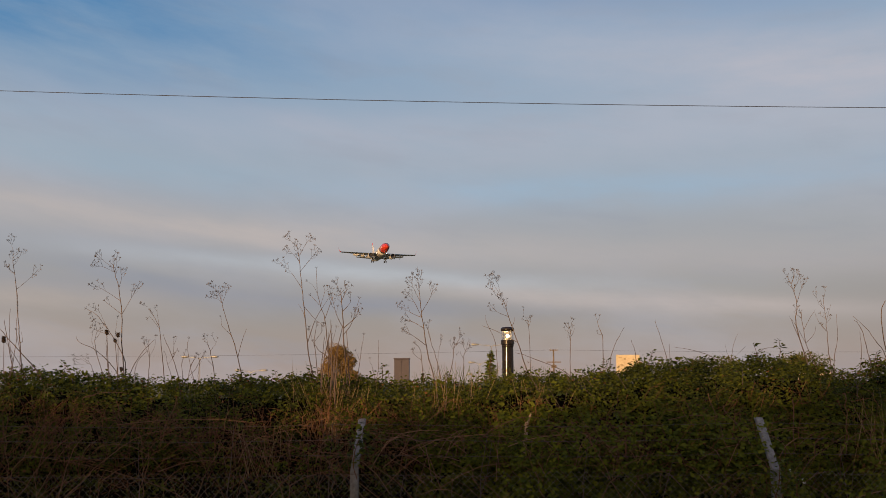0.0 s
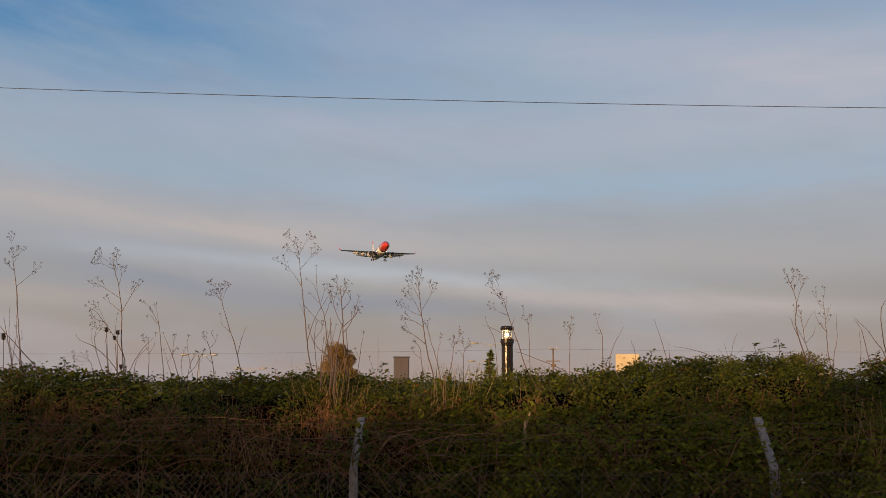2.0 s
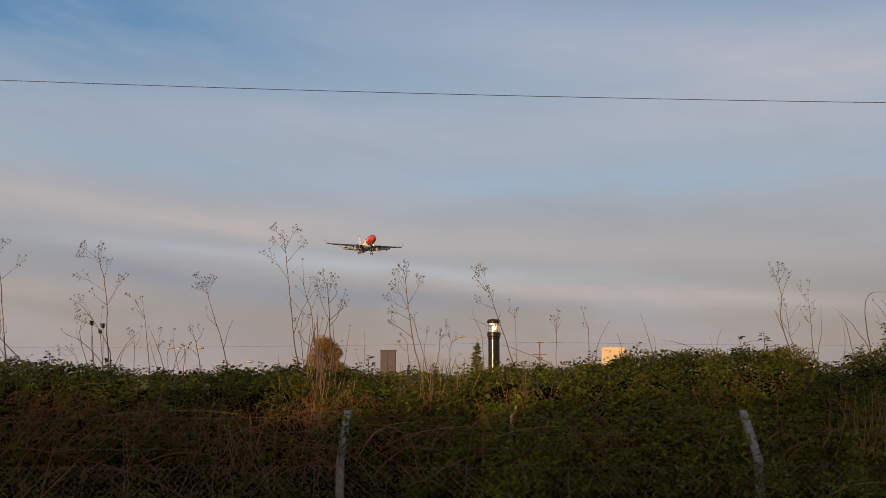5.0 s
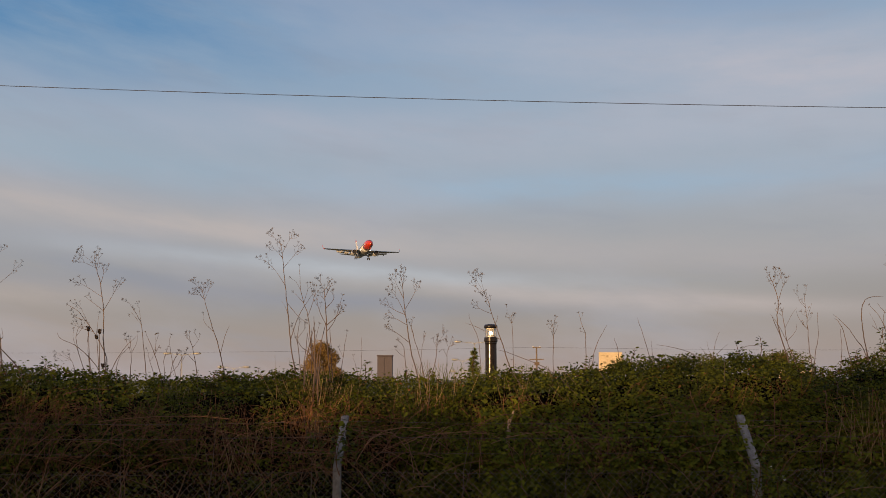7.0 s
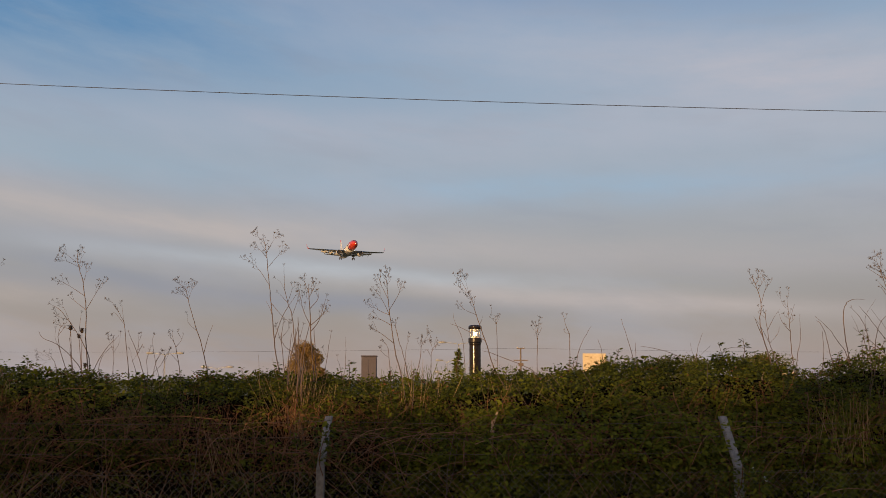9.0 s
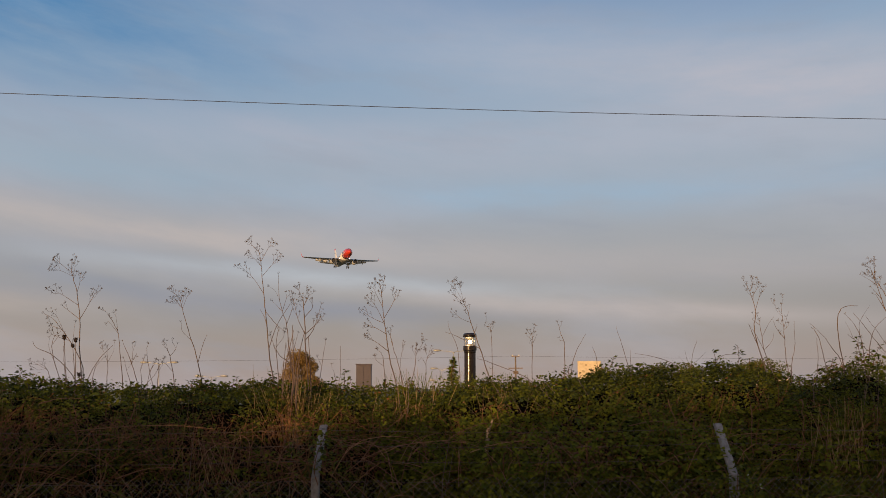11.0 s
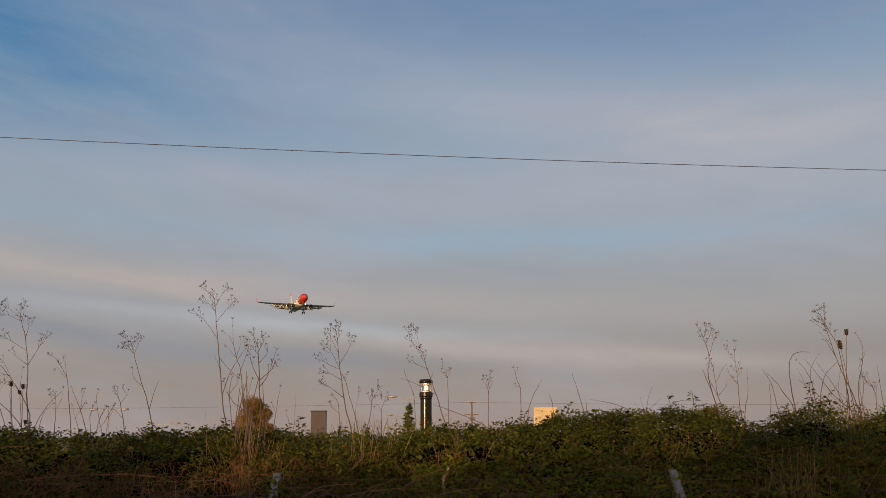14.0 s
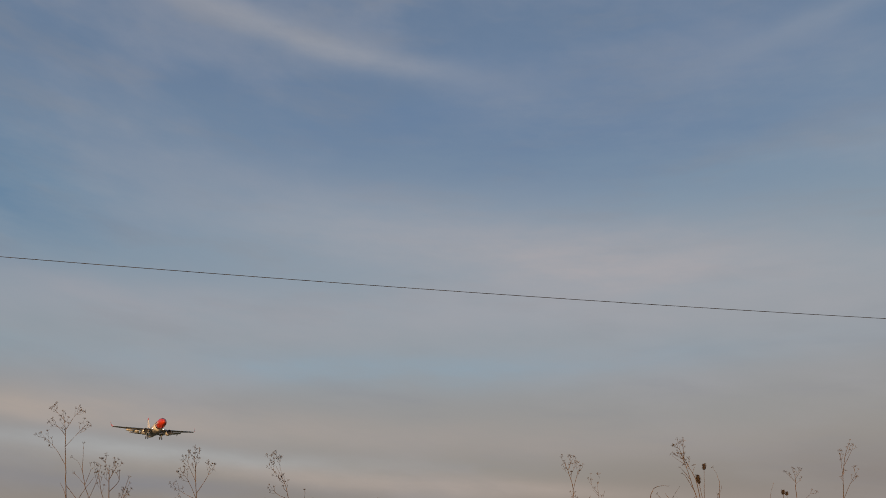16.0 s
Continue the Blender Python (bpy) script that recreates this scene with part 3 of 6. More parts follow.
def seed_stalk(stem, arms, seed, heads=3, y=9.0, girth=1.0):
    """A dead umbellifer or bare stalk. Stem and arms are (x, height over the eye) in the plane y; each arm forks into its number of umbels."""
    rng = np.random.default_rng(seed)
    x0, z0 = stem[0]
    foot = Vector((x0 - (stem[1][0] - x0) * 0.3, y, EYE + z0 - 0.4))
    flowering = heads > 0
    plant = thing("dry_umbel_stalk" if flowering else "bare_stalk", foot, "tall dry brown umbel stalk standing in the hedge" if heads > 2 else "thin dry stalk with a few small seed heads above the hedge" if flowering else "thin bare dry stalk rising from the hedge", "dead plant", "dead stalks in the hedge")
    lean = rng.normal(0, 0.10)

    def at(q):
        return Vector((q[0], y + lean * (q[1] - z0) + rng.normal(0, 0.012), EYE + q[1])) - foot

    knots = [Vector((0, 0, 0))] + [at(q) for q in stem]
    if heads > 1:
        knots[-1] -= (knots[-1] - knots[-2]).normalized() * 0.05
    line = smooth_line(knots, 4 * len(stem))
    line = [p + Vector((rng.normal(0, 0.0025), 0, 0)) for p in line]
    r0 = 0.0076 * girth
    b = Bag()
    m = len(line) - 1
    b.tube(line, [r0 * (1 - 0.72 * k / m) for k in range(m + 1)], 5)
    part("stem", b, STALK, plant)
    sprays = [(line[-7:] if heads > 2 else line[-3:], heads + (2 if heads > 2 else 0), r0 * 0.3)]
    for pts, n in arms:
        f = min(range(m + 1), key=lambda k: abs(line[k].z - (EYE + pts[0][1] - foot.z)))
        rb = r0 * (1 - 0.72 * f / m) * 0.72
        dy = rng.normal(0, 0.10)
        knots = [line[f]] + [at(q) + Vector((0, dy * (k + 1) / len(pts), 0)) for k, q in enumerate(pts[1:])]
        if n:
            knots[-1] -= (knots[-1] - knots[-2]).normalized() * 0.04
        c = smooth_line(knots, 8)
        b = Bag()
        b.tube(c, [rb * (1 - 0.6 * k / 8) for k in range(9)], 4)
        part("branch", b, STALK, plant)
        if n:
            sprays.append((c[4:] if n > 1 else c[7:], n + (1 if n > 2 else 0), rb * 0.45))
    for c, n, rb in sprays:
        side = rng.choice((-1, 1))
        for j in range(n):
            # the last head ends the stem; the others leave it on alternate sides
            u = (len(c) - 1) * (1.0 if j == n - 1 else (j + rng.uniform(0, 0.7)) / n)
            i = min(int(u), len(c) - 2)
            p = c[i].lerp(c[i + 1], u - i)
            d = (c[i + 1] - c[i]).normalized()
            a = rng.normal(0, 0.15) if j == n - 1 else side * rng.uniform(0.45, 0.95)
            side = -side
            ln = 0.015 if j == n - 1 else rng.uniform(0.04, 0.09)
            w = Vector((d.x * math.cos(a) + d.z * math.sin(a), d.y + rng.normal(0, 0.45), d.z * math.cos(a) - d.x * math.sin(a) + 0.2)).normalized()
            e = p + w * ln
            k = e + (d * 0.6 + Vector((0, 0, 0.4))) * ln * 0.35
            b = umbel_bag(k, w + d * 0.5, rng.uniform(0.014, 0.023), rng)
            b.tube([p, p.lerp(e, 0.5), e, k], [max(rb, 0.0016), 0.0016, 0.0014, 0.0012], 3)
            if ln > 0.06:
                q = p.lerp(e, 0.6)
                o = q + (d + Vector((rng.normal(0, 0.5), rng.normal(0, 0.4), 0.3))).normalized() * ln * rng.uniform(0.4, 0.7)
                b.tube([q, o], [0.0014, 0.0011], 3)
                tip = umbel_bag(o, o - q, rng.uniform(0.011, 0.018), rng)
                base = len(b.v)
                b.v += tip.v
                b.f += [tuple(base + i for i in face) for face in tip.f]
            part("umbel", b, UMBEL, plant)


def bare_stalk(x, z, top_x, top_z, seed, y, branches, spread, label, girth=1.0):
    """A dead jointed stem with rising side branches."""
    rng = np.random.default_rng(seed)
    top = Vector((top_x, y + rng.normal(0, 0.12), EYE + top_z))
    foot = Vector((x - (top_x - x) * 0.2, y, EYE + z - 0.45))
    plant = thing("bare_stalk", foot, label, "dead plant", "dead stalks in the hedge")
    ln = (top - foot).length
    bow = Vector((rng.normal(0, 0.035), rng.normal(0, 0.03), 0)) * ln
    kink = [Vector((rng.normal(0, 0.006), 0, 0)) * ln for k in range(9)]

    def stem_at(t):
        i = min(int(t * 8), 7)
        w = kink[i].lerp(kink[i + 1], t * 8 - i)
        return (top - foot) * t + bow * math.sin(math.pi * t) + w * math.sin(math.pi * t)

    st = Bag()
    r0 = (0.0045 + 0.0035 * min(ln, 2)) * girth * 1.05
    st.tube([stem_at(k / 8) for k in range(9)], [r0 * (1 - 0.82 * k / 8) for k in range(9)], 5)
    side = 1 if rng.uniform() < 0.5 else -1
    for k in range(branches):
        t = 0.40 + 0.5 * (k + rng.uniform(0.1, 0.9)) / branches
        p = stem_at(t)
        side = -side
        reach = ln * (1.0 - t) * rng.uniform(0.45, 0.9)
        lean = (0.12 + 0.58 * spread) * rng.uniform(0.6, 1.3)
        out = Vector((side * math.sin(lean), rng.normal(0, 0.2), 0))
        upw = Vector((0, 0, math.cos(lean)))
        q1 = p + (out * 1.15 + upw * 0.85) * reach * 0.5
        q2 = q1 + (out * 0.8 + upw * 1.1) * reach * 0.5
        rb = r0 * (1 - 0.82 * t) * 0.75
        st.tube([p, p.lerp(q1, 0.5) + out * reach * 0.03, q1, q2], [rb, rb * 0.85, rb * 0.7, 0.0015], 4)
    part("stem", st, STALK, plant)


seed_stalk([(-4.93, -0.11), (-5.01, 0.48), (-5.07, 0.82), (-5.12, 1.12), (-5.17, 1.46), (-5.18, 1.61)], [([(-5.12, 1.12), (-4.99, 1.25), (-4.85, 1.42)], 3), ([(-5.16, 1.30), (-5.22, 1.35), (-5.33, 1.46)], 3), ([(-5.16, 1.44), (-5.11, 1.52), (-5.08, 1.58)], 2), ([(-5.18, 1.56), (-5.22, 1.66), (-5.26, 1.73)], 3), ([(-5.08, 0.75), (-5.05, 1.02), (-5.06, 1.15)], 0), ([(-5.03, 0.42), (-4.97, 0.50), (-4.98, 0.60)], 0)], 500, heads=5, y=9.00, girth=1.0)
seed_stalk([(-3.75, 0.05), (-3.78, 0.48), (-3.78, 0.80), (-3.82, 1.11), (-3.88, 1.34), (-3.90, 1.50)], [([(-3.78, 0.79), (-3.90, 0.89), (-4.01, 0.97)], 2), ([(-3.78, 0.81), (-3.69, 0.98), (-3.59, 1.20)], 4), ([(-3.81, 0.98), (-3.96, 1.07), (-4.11, 1.16)], 4), ([(-3.83, 1.10), (-3.77, 1.21), (-3.75, 1.33)], 3), ([(-3.87, 1.27), (-3.98, 1.35), (-4.08, 1.36)], 3), ([(-3.88, 1.32), (-3.99, 1.43), (-4.06, 1.51)], 5), ([(-3.87, 1.27), (-3.84, 1.40), (-3.85, 1.55)], 3)], 501, heads=4, y=9.00, girth=1.1)
seed_stalk([(-3.74, 0.15), (-3.77, 0.31), (-3.88, 0.51), (-4.01, 0.69), (-4.10, 0.80), (-4.22, 0.87)], [([(-4.00, 0.67), (-4.07, 0.83), (-4.14, 0.91)], 3), ([(-4.03, 0.69), (-4.13, 0.73), (-4.19, 0.77)], 2), ([(-3.93, 0.56), (-4.06, 0.61), (-4.13, 0.67)], 3), ([(-3.91, 0.53), (-3.88, 0.68), (-3.88, 0.80)], 1)], 502, heads=1, y=9.00, girth=0.9)
seed_stalk([(-3.98, 0.03), (-4.10, 0.40), (-4.11, 0.56), (-4.06, 0.67)], [([(-4.08, 0.35), (-4.14, 0.48), (-4.14, 0.61)], 1), ([(-4.10, 0.48), (-4.05, 0.61), (-4.02, 0.65)], 2)], 503, heads=2, y=9.00, girth=0.7)
seed_stalk([(-3.81, 0.08), (-4.08, 0.37), (-4.27, 0.47), (-4.34, 0.55)], [], 504, heads=0, y=9.00, girth=0.8)
seed_stalk([(-3.93, 0.08), (-3.99, 0.41), (-3.99, 0.61)], [], 505, heads=0, y=9.00, girth=0.7)
seed_stalk([(-4.11, 0.09), (-4.16, 0.22), (-4.21, 0.31)], [([(-4.16, 0.22), (-4.26, 0.28), (-4.38, 0.34)], 2), ([(-4.18, 0.24), (-4.24, 0.22), (-4.34, 0.22)], 2)], 506, heads=2, y=9.00, girth=0.6)
seed_stalk([(-3.29, 0.07), (-3.32, 0.34), (-3.36, 0.64), (-3.41, 0.76), (-3.46, 0.84)], [([(-3.35, 0.61), (-3.46, 0.77), (-3.52, 0.77)], 1), ([(-3.36, 0.64), (-3.39, 0.81), (-3.41, 0.93)], 2), ([(-3.42, 0.77), (-3.48, 0.88), (-3.54, 0.93)], 2)], 507, heads=2, y=9.00, girth=0.8)
seed_stalk([(-3.46, 0.08), (-3.48, 0.31), (-3.51, 0.53)], [([(-3.48, 0.33), (-3.54, 0.44), (-3.58, 0.49)], 2), ([(-3.47, 0.29), (-3.42, 0.42), (-3.41, 0.57)], 1)], 508, heads=2, y=9.00, girth=0.7)
seed_stalk([(-3.70, 0.08), (-3.56, 0.35), (-3.41, 0.51)], [], 509, heads=0, y=9.00, girth=0.8)
seed_stalk([(-3.10, 0.00), (-3.19, 0.29), (-3.26, 0.44), (-3.31, 0.54)], [([(-3.19, 0.31), (-3.15, 0.40), (-3.11, 0.41)], 1), ([(-3.19, 0.29), (-3.18, 0.44), (-3.19, 0.54)], 2)], 510, heads=1, y=9.00, girth=0.8)
seed_stalk([(-3.06, 0.00), (-3.08, 0.21), (-3.04, 0.36)], [([(-3.08, 0.21), (-3.05, 0.29), (-3.04, 0.36)], 1)], 511, heads=1, y=9.00, girth=0.6)
seed_stalk([(-3.00, 0.01), (-2.97, 0.21), (-2.92, 0.31)], [([(-2.97, 0.21), (-2.93, 0.29), (-2.92, 0.36)], 1)], 512, heads=1, y=9.00, girth=0.6)
seed_stalk([(-2.93, 0.01), (-2.98, 0.18), (-3.02, 0.44), (-3.01, 0.50)], [([(-2.98, 0.18), (-2.95, 0.26), (-2.94, 0.32)], 1)], 513, heads=1, y=9.00, girth=0.6)
seed_stalk([(-3.19, 0.03), (-3.24, 0.21), (-3.27, 0.34)], [([(-3.24, 0.21), (-3.20, 0.29), (-3.19, 0.36)], 1)], 514, heads=1, y=9.00, girth=0.6)
seed_stalk([(-2.88, 0.03), (-2.87, 0.21), (-2.88, 0.30)], [([(-2.87, 0.21), (-2.83, 0.29), (-2.82, 0.36)], 1)], 515, heads=1, y=9.00, girth=0.6)
seed_stalk([(-3.03, 0.00), (-2.93, 0.16), (-2.84, 0.34)], [([(-2.93, 0.16), (-2.89, 0.24), (-2.88, 0.30)], 1)], 516, heads=1, y=9.00, girth=0.6)
seed_stalk([(-2.69, 0.03), (-2.74, 0.33), (-2.78, 0.45), (-2.86, 0.52)], [([(-2.74, 0.37), (-2.69, 0.45), (-2.66, 0.54)], 2), ([(-2.76, 0.41), (-2.78, 0.49), (-2.78, 0.57)], 2), ([(-2.72, 0.21), (-2.79, 0.29), (-2.84, 0.32)], 1)], 517, heads=2, y=9.00, girth=0.8)
seed_stalk([(-2.36, -0.00), (-2.44, 0.38), (-2.51, 0.61), (-2.58, 0.84), (-2.62, 0.99), (-2.65, 1.09)], [([(-2.60, 0.93), (-2.67, 0.98), (-2.75, 1.01)], 3), ([(-2.62, 1.01), (-2.69, 1.09), (-2.75, 1.16)], 3), ([(-2.61, 0.94), (-2.56, 1.03), (-2.53, 1.12)], 3), ([(-2.51, 0.55), (-2.60, 0.66), (-2.62, 0.79)], 1), ([(-2.43, 0.33), (-2.37, 0.50), (-2.32, 0.63)], 0)], 518, heads=4, y=9.00, girth=0.9)
seed_stalk([(-1.53, -0.00), (-1.60, 0.37), (-1.64, 0.74), (-1.68, 1.04), (-1.71, 1.31), (-1.74, 1.54), (-1.79, 1.72)], [([(-1.70, 1.14), (-1.81, 1.29), (-1.99, 1.46)], 5), ([(-1.71, 1.30), (-1.60, 1.46), (-1.49, 1.60)], 4), ([(-1.73, 1.44), (-1.81, 1.53), (-1.92, 1.59)], 4), ([(-1.73, 1.48), (-1.65, 1.64), (-1.57, 1.72)], 4), ([(-1.75, 1.60), (-1.83, 1.68), (-1.89, 1.76)], 3), ([(-1.65, 0.76), (-1.68, 0.84), (-1.74, 0.93)], 0), ([(-1.62, 0.49), (-1.52, 0.74), (-1.37, 0.99)], 0), ([(-1.67, 0.90), (-1.52, 0.74), (-1.39, 0.64)], 0)], 519, heads=5, y=9.00, girth=1.1)
seed_stalk([(-1.30, -0.03), (-1.37, 0.40), (-1.41, 0.74), (-1.47, 0.90), (-1.51, 1.10), (-1.52, 1.33)], [([(-1.49, 1.04), (-1.55, 1.14), (-1.63, 1.20)], 1), ([(-1.46, 0.90), (-1.55, 0.99), (-1.61, 1.04)], 1), ([(-1.46, 0.92), (-1.42, 1.06), (-1.43, 1.15)], 2), ([(-1.41, 0.76), (-1.35, 0.92), (-1.31, 1.12)], 3)], 520, heads=1, y=9.00, girth=0.9)
seed_stalk([(-1.12, -0.03), (-1.16, 0.46), (-1.18, 0.75), (-1.20, 0.99), (-1.21, 1.12)], [([(-1.17, 0.59), (-1.25, 0.79), (-1.31, 1.04)], 4), ([(-1.16, 0.51), (-1.08, 0.68), (-0.99, 0.99)], 4), ([(-1.19, 0.92), (-1.14, 1.05), (-1.11, 1.12)], 3), ([(-1.20, 0.99), (-1.25, 1.12), (-1.29, 1.19)], 4), ([(-1.10, 0.64), (-1.04, 0.74), (-0.99, 0.82)], 3), ([(-1.18, 0.79), (-1.09, 0.92), (-1.08, 1.04)], 2)], 521, heads=4, y=8.80, girth=1.3)
seed_stalk([(-1.46, -0.06), (-1.52, 0.41), (-1.52, 0.60), (-1.49, 0.70)], [([(-1.52, 0.44), (-1.56, 0.54), (-1.59, 0.66)], 2), ([(-1.52, 0.47), (-1.45, 0.59), (-1.43, 0.67)], 2)], 522, heads=2, y=9.00, girth=0.8)
seed_stalk([(-1.21, -0.12), (-1.33, 0.27), (-1.43, 0.36), (-1.50, 0.46)], [([(-1.33, 0.28), (-1.28, 0.46), (-1.24, 0.65)], 2)], 523, heads=1, y=8.70, girth=1.1)
seed_stalk([(-1.03, -0.06), (-0.98, 0.34), (-0.95, 0.54)], [([(-1.00, 0.24), (-1.03, 0.34), (-1.05, 0.39)], 1)], 524, heads=1, y=9.00, girth=0.7)
seed_stalk([(-0.80, -0.03), (-0.77, 0.20), (-0.77, 0.49)], [], 525, heads=0, y=9.00, girth=0.6)
seed_stalk([(-0.11, 0.00), (-0.20, 0.35), (-0.24, 0.63), (-0.27, 0.87), (-0.30, 1.13), (-0.32, 1.27)], [([(-0.25, 0.76), (-0.35, 0.93), (-0.47, 1.08)], 4), ([(-0.25, 0.73), (-0.39, 0.81), (-0.57, 0.93)], 4), ([(-0.21, 0.43), (-0.35, 0.53), (-0.51, 0.63)], 3), ([(-0.24, 0.79), (-0.16, 0.99), (-0.11, 1.15)], 4), ([(-0.28, 0.93), (-0.36, 1.10), (-0.41, 1.23)], 4), ([(-0.29, 1.07), (-0.28, 1.20), (-0.29, 1.31)], 3), ([(-0.23, 0.60), (-0.36, 0.70), (-0.51, 0.76)], 3)], 526, heads=4, y=9.00, girth=1.1)
seed_stalk([(-0.03, -0.01), (-0.10, 0.30), (-0.17, 0.53), (-0.20, 0.72)], [([(-0.15, 0.47), (-0.19, 0.60), (-0.17, 0.73)], 2)], 527, heads=2, y=9.00, girth=0.8)
seed_stalk([(-0.23, -0.13), (-0.26, 0.20), (-0.28, 0.37), (-0.35, 0.48)], [([(-0.27, 0.27), (-0.35, 0.32), (-0.39, 0.39)], 2)], 528, heads=2, y=9.00, girth=0.8)
seed_stalk([(0.05, 0.02), (0.10, 0.25), (0.12, 0.42), (0.24, 0.51)], [([(0.11, 0.39), (0.10, 0.45), (0.10, 0.49)], 2), ([(0.12, 0.42), (0.18, 0.51), (0.21, 0.56)], 3)], 529, heads=3, y=9.00, girth=0.8)
seed_stalk([(0.23, 0.02), (0.23, 0.27), (0.25, 0.37), (0.32, 0.42)], [([(0.23, 0.28), (0.18, 0.35), (0.13, 0.32)], 1)], 530, heads=3, y=9.00, girth=0.7)
seed_stalk([(-0.09, 0.02), (-0.07, 0.33), (-0.03, 0.52)], [], 531, heads=2, y=9.00, girth=0.5)
seed_stalk([(1.13, -0.28), (0.96, 0.17), (0.87, 0.46), (0.78, 0.71), (0.72, 0.92), (0.66, 1.05)], [([(0.67, 1.01), (0.58, 1.08), (0.51, 1.15)], 3), ([(0.68, 0.98), (0.60, 1.15), (0.54, 1.27)], 4), ([(0.67, 1.02), (0.65, 1.16), (0.65, 1.28)], 4), ([(0.70, 0.97), (0.62, 1.01), (0.55, 1.02)], 2), ([(0.76, 0.74), (0.63, 0.82), (0.52, 0.93)], 3), ([(0.82, 0.48), (0.61, 0.60), (0.45, 0.66)], 0), ([(0.79, 0.66), (0.83, 0.71), (0.84, 0.76)], 0)], 532, heads=4, y=9.00, girth=1.1)
seed_stalk([(0.60, 0.46), (0.50, 0.70), (0.49, 0.78)], [], 533, heads=0, y=9.00, girth=0.5)
seed_stalk([(1.01, 0.01), (1.02, 0.53), (1.01, 0.71), (0.99, 0.78)], [([(1.00, 0.76), (0.96, 0.80), (0.93, 0.81)], 2)], 534, heads=4, y=9.00, girth=0.6)
seed_stalk([(1.47, 0.01), (1.48, 0.46), (1.48, 0.59), (1.44, 0.70)], [([(1.48, 0.53), (1.52, 0.58), (1.54, 0.63)], 0), ([(1.48, 0.46), (1.46, 0.56), (1.44, 0.51)], 0), ([(1.48, 0.56), (1.49, 0.66), (1.48, 0.71)], 0)], 535, heads=3, y=9.00, girth=0.7)
seed_stalk([(1.86, 0.01), (1.87, 0.49), (1.83, 0.62), (1.79, 0.81)], [([(1.86, 0.53), (1.82, 0.56), (1.81, 0.60)], 1)], 536, heads=2, y=9.00, girth=0.8)
seed_stalk([(1.93, 0.13), (2.01, 0.42), (2.14, 0.64)], [], 537, heads=0, y=9.00, girth=0.8)
seed_stalk([(2.27, 0.06), (2.24, 0.33), (2.20, 0.48)], [], 538, heads=0, y=9.00, girth=0.8)
seed_stalk([(2.66, 0.06), (2.57, 0.42), (2.49, 0.72)], [], 539, heads=0, y=9.00, girth=0.8)
seed_stalk([(2.65, 0.03), (2.65, 0.19), (2.65, 0.44)], [], 540, heads=0, y=9.00, girth=0.8)
seed_stalk([(1.49, 0.06), (0.99, 0.29), (0.82, 0.34)], [], 541, heads=0, y=9.00, girth=0.8)
seed_stalk([(3.36, 0.12), (3.37, 0.35), (3.43, 0.55)], [([(3.36, 0.24), (3.32, 0.33), (3.29, 0.44)], 0), ([(3.36, 0.24), (3.45, 0.33), (3.54, 0.41)], 0), ([(3.36, 0.24), (3.29, 0.29), (3.24, 0.37)], 0)], 542, heads=0, y=9.00, girth=0.6)
seed_stalk([(4.26, 0.19), (4.17, 0.50), (4.14, 0.70), (4.15, 0.90), (4.10, 1.11), (4.04, 1.24)], [([(4.15, 0.90), (4.21, 1.06), (4.26, 1.20)], 3), ([(4.12, 1.04), (4.17, 1.15), (4.20, 1.25)], 3), ([(4.09, 1.13), (4.13, 1.21), (4.13, 1.31)], 3), ([(4.07, 1.19), (4.02, 1.25), (3.99, 1.29)], 2), ([(4.16, 0.50), (4.11, 0.62), (4.04, 0.73)], 0)], 543, heads=4, y=9.00, girth=1.1)
seed_stalk([(4.47, -0.24), (4.36, 0.18), (4.28, 0.44), (4.25, 0.74), (4.21, 0.90)], [([(4.28, 0.45), (4.20, 0.65), (4.15, 0.77)], 0), ([(4.25, 0.74), (4.17, 0.81), (4.16, 0.85)], 1), ([(4.27, 0.58), (4.34, 0.75), (4.40, 0.84)], 0), ([(4.32, 0.41), (4.36, 0.55), (4.38, 0.64)], 0), ([(4.25, 0.77), (4.26, 0.84), (4.27, 0.86)], 1)], 544, heads=2, y=9.00, girth=0.9)
seed_stalk([(4.54, 0.02), (4.53, 0.42), (4.53, 0.71), (4.51, 1.02)], [([(4.52, 0.54), (4.44, 0.70), (4.42, 0.82)], 0), ([(4.52, 0.85), (4.48, 0.93), (4.47, 1.13)], 2), ([(4.51, 1.01), (4.56, 1.06), (4.57, 1.12)], 2), ([(4.53, 0.71), (4.56, 0.82), (4.57, 0.90)], 0)], 545, heads=4, y=9.00, girth=0.9)
seed_stalk([(4.56, 0.04), (4.58, 0.32), (4.62, 0.45), (4.63, 0.78)], [], 546, heads=0, y=9.00, girth=0.8)
seed_stalk([(4.87, 0.02), (4.88, 0.32), (4.90, 0.58)], [], 547, heads=0, y=9.00, girth=0.8)
seed_stalk([(5.00, 0.12), (4.94, 0.50), (4.88, 0.66), (4.83, 0.71)], [], 548, heads=0, y=9.00, girth=0.8)
seed_stalk([(5.19, 0.28), (5.07, 0.46), (4.97, 0.61), (4.82, 0.76)], [], 549, heads=0, y=9.00, girth=0.8)
seed_stalk([(5.22, 0.14), (5.14, 0.55), (5.14, 0.82), (5.18, 0.92), (5.27, 0.96), (5.39, 0.96)], [], 550, heads=0, y=9.00, girth=1.0)
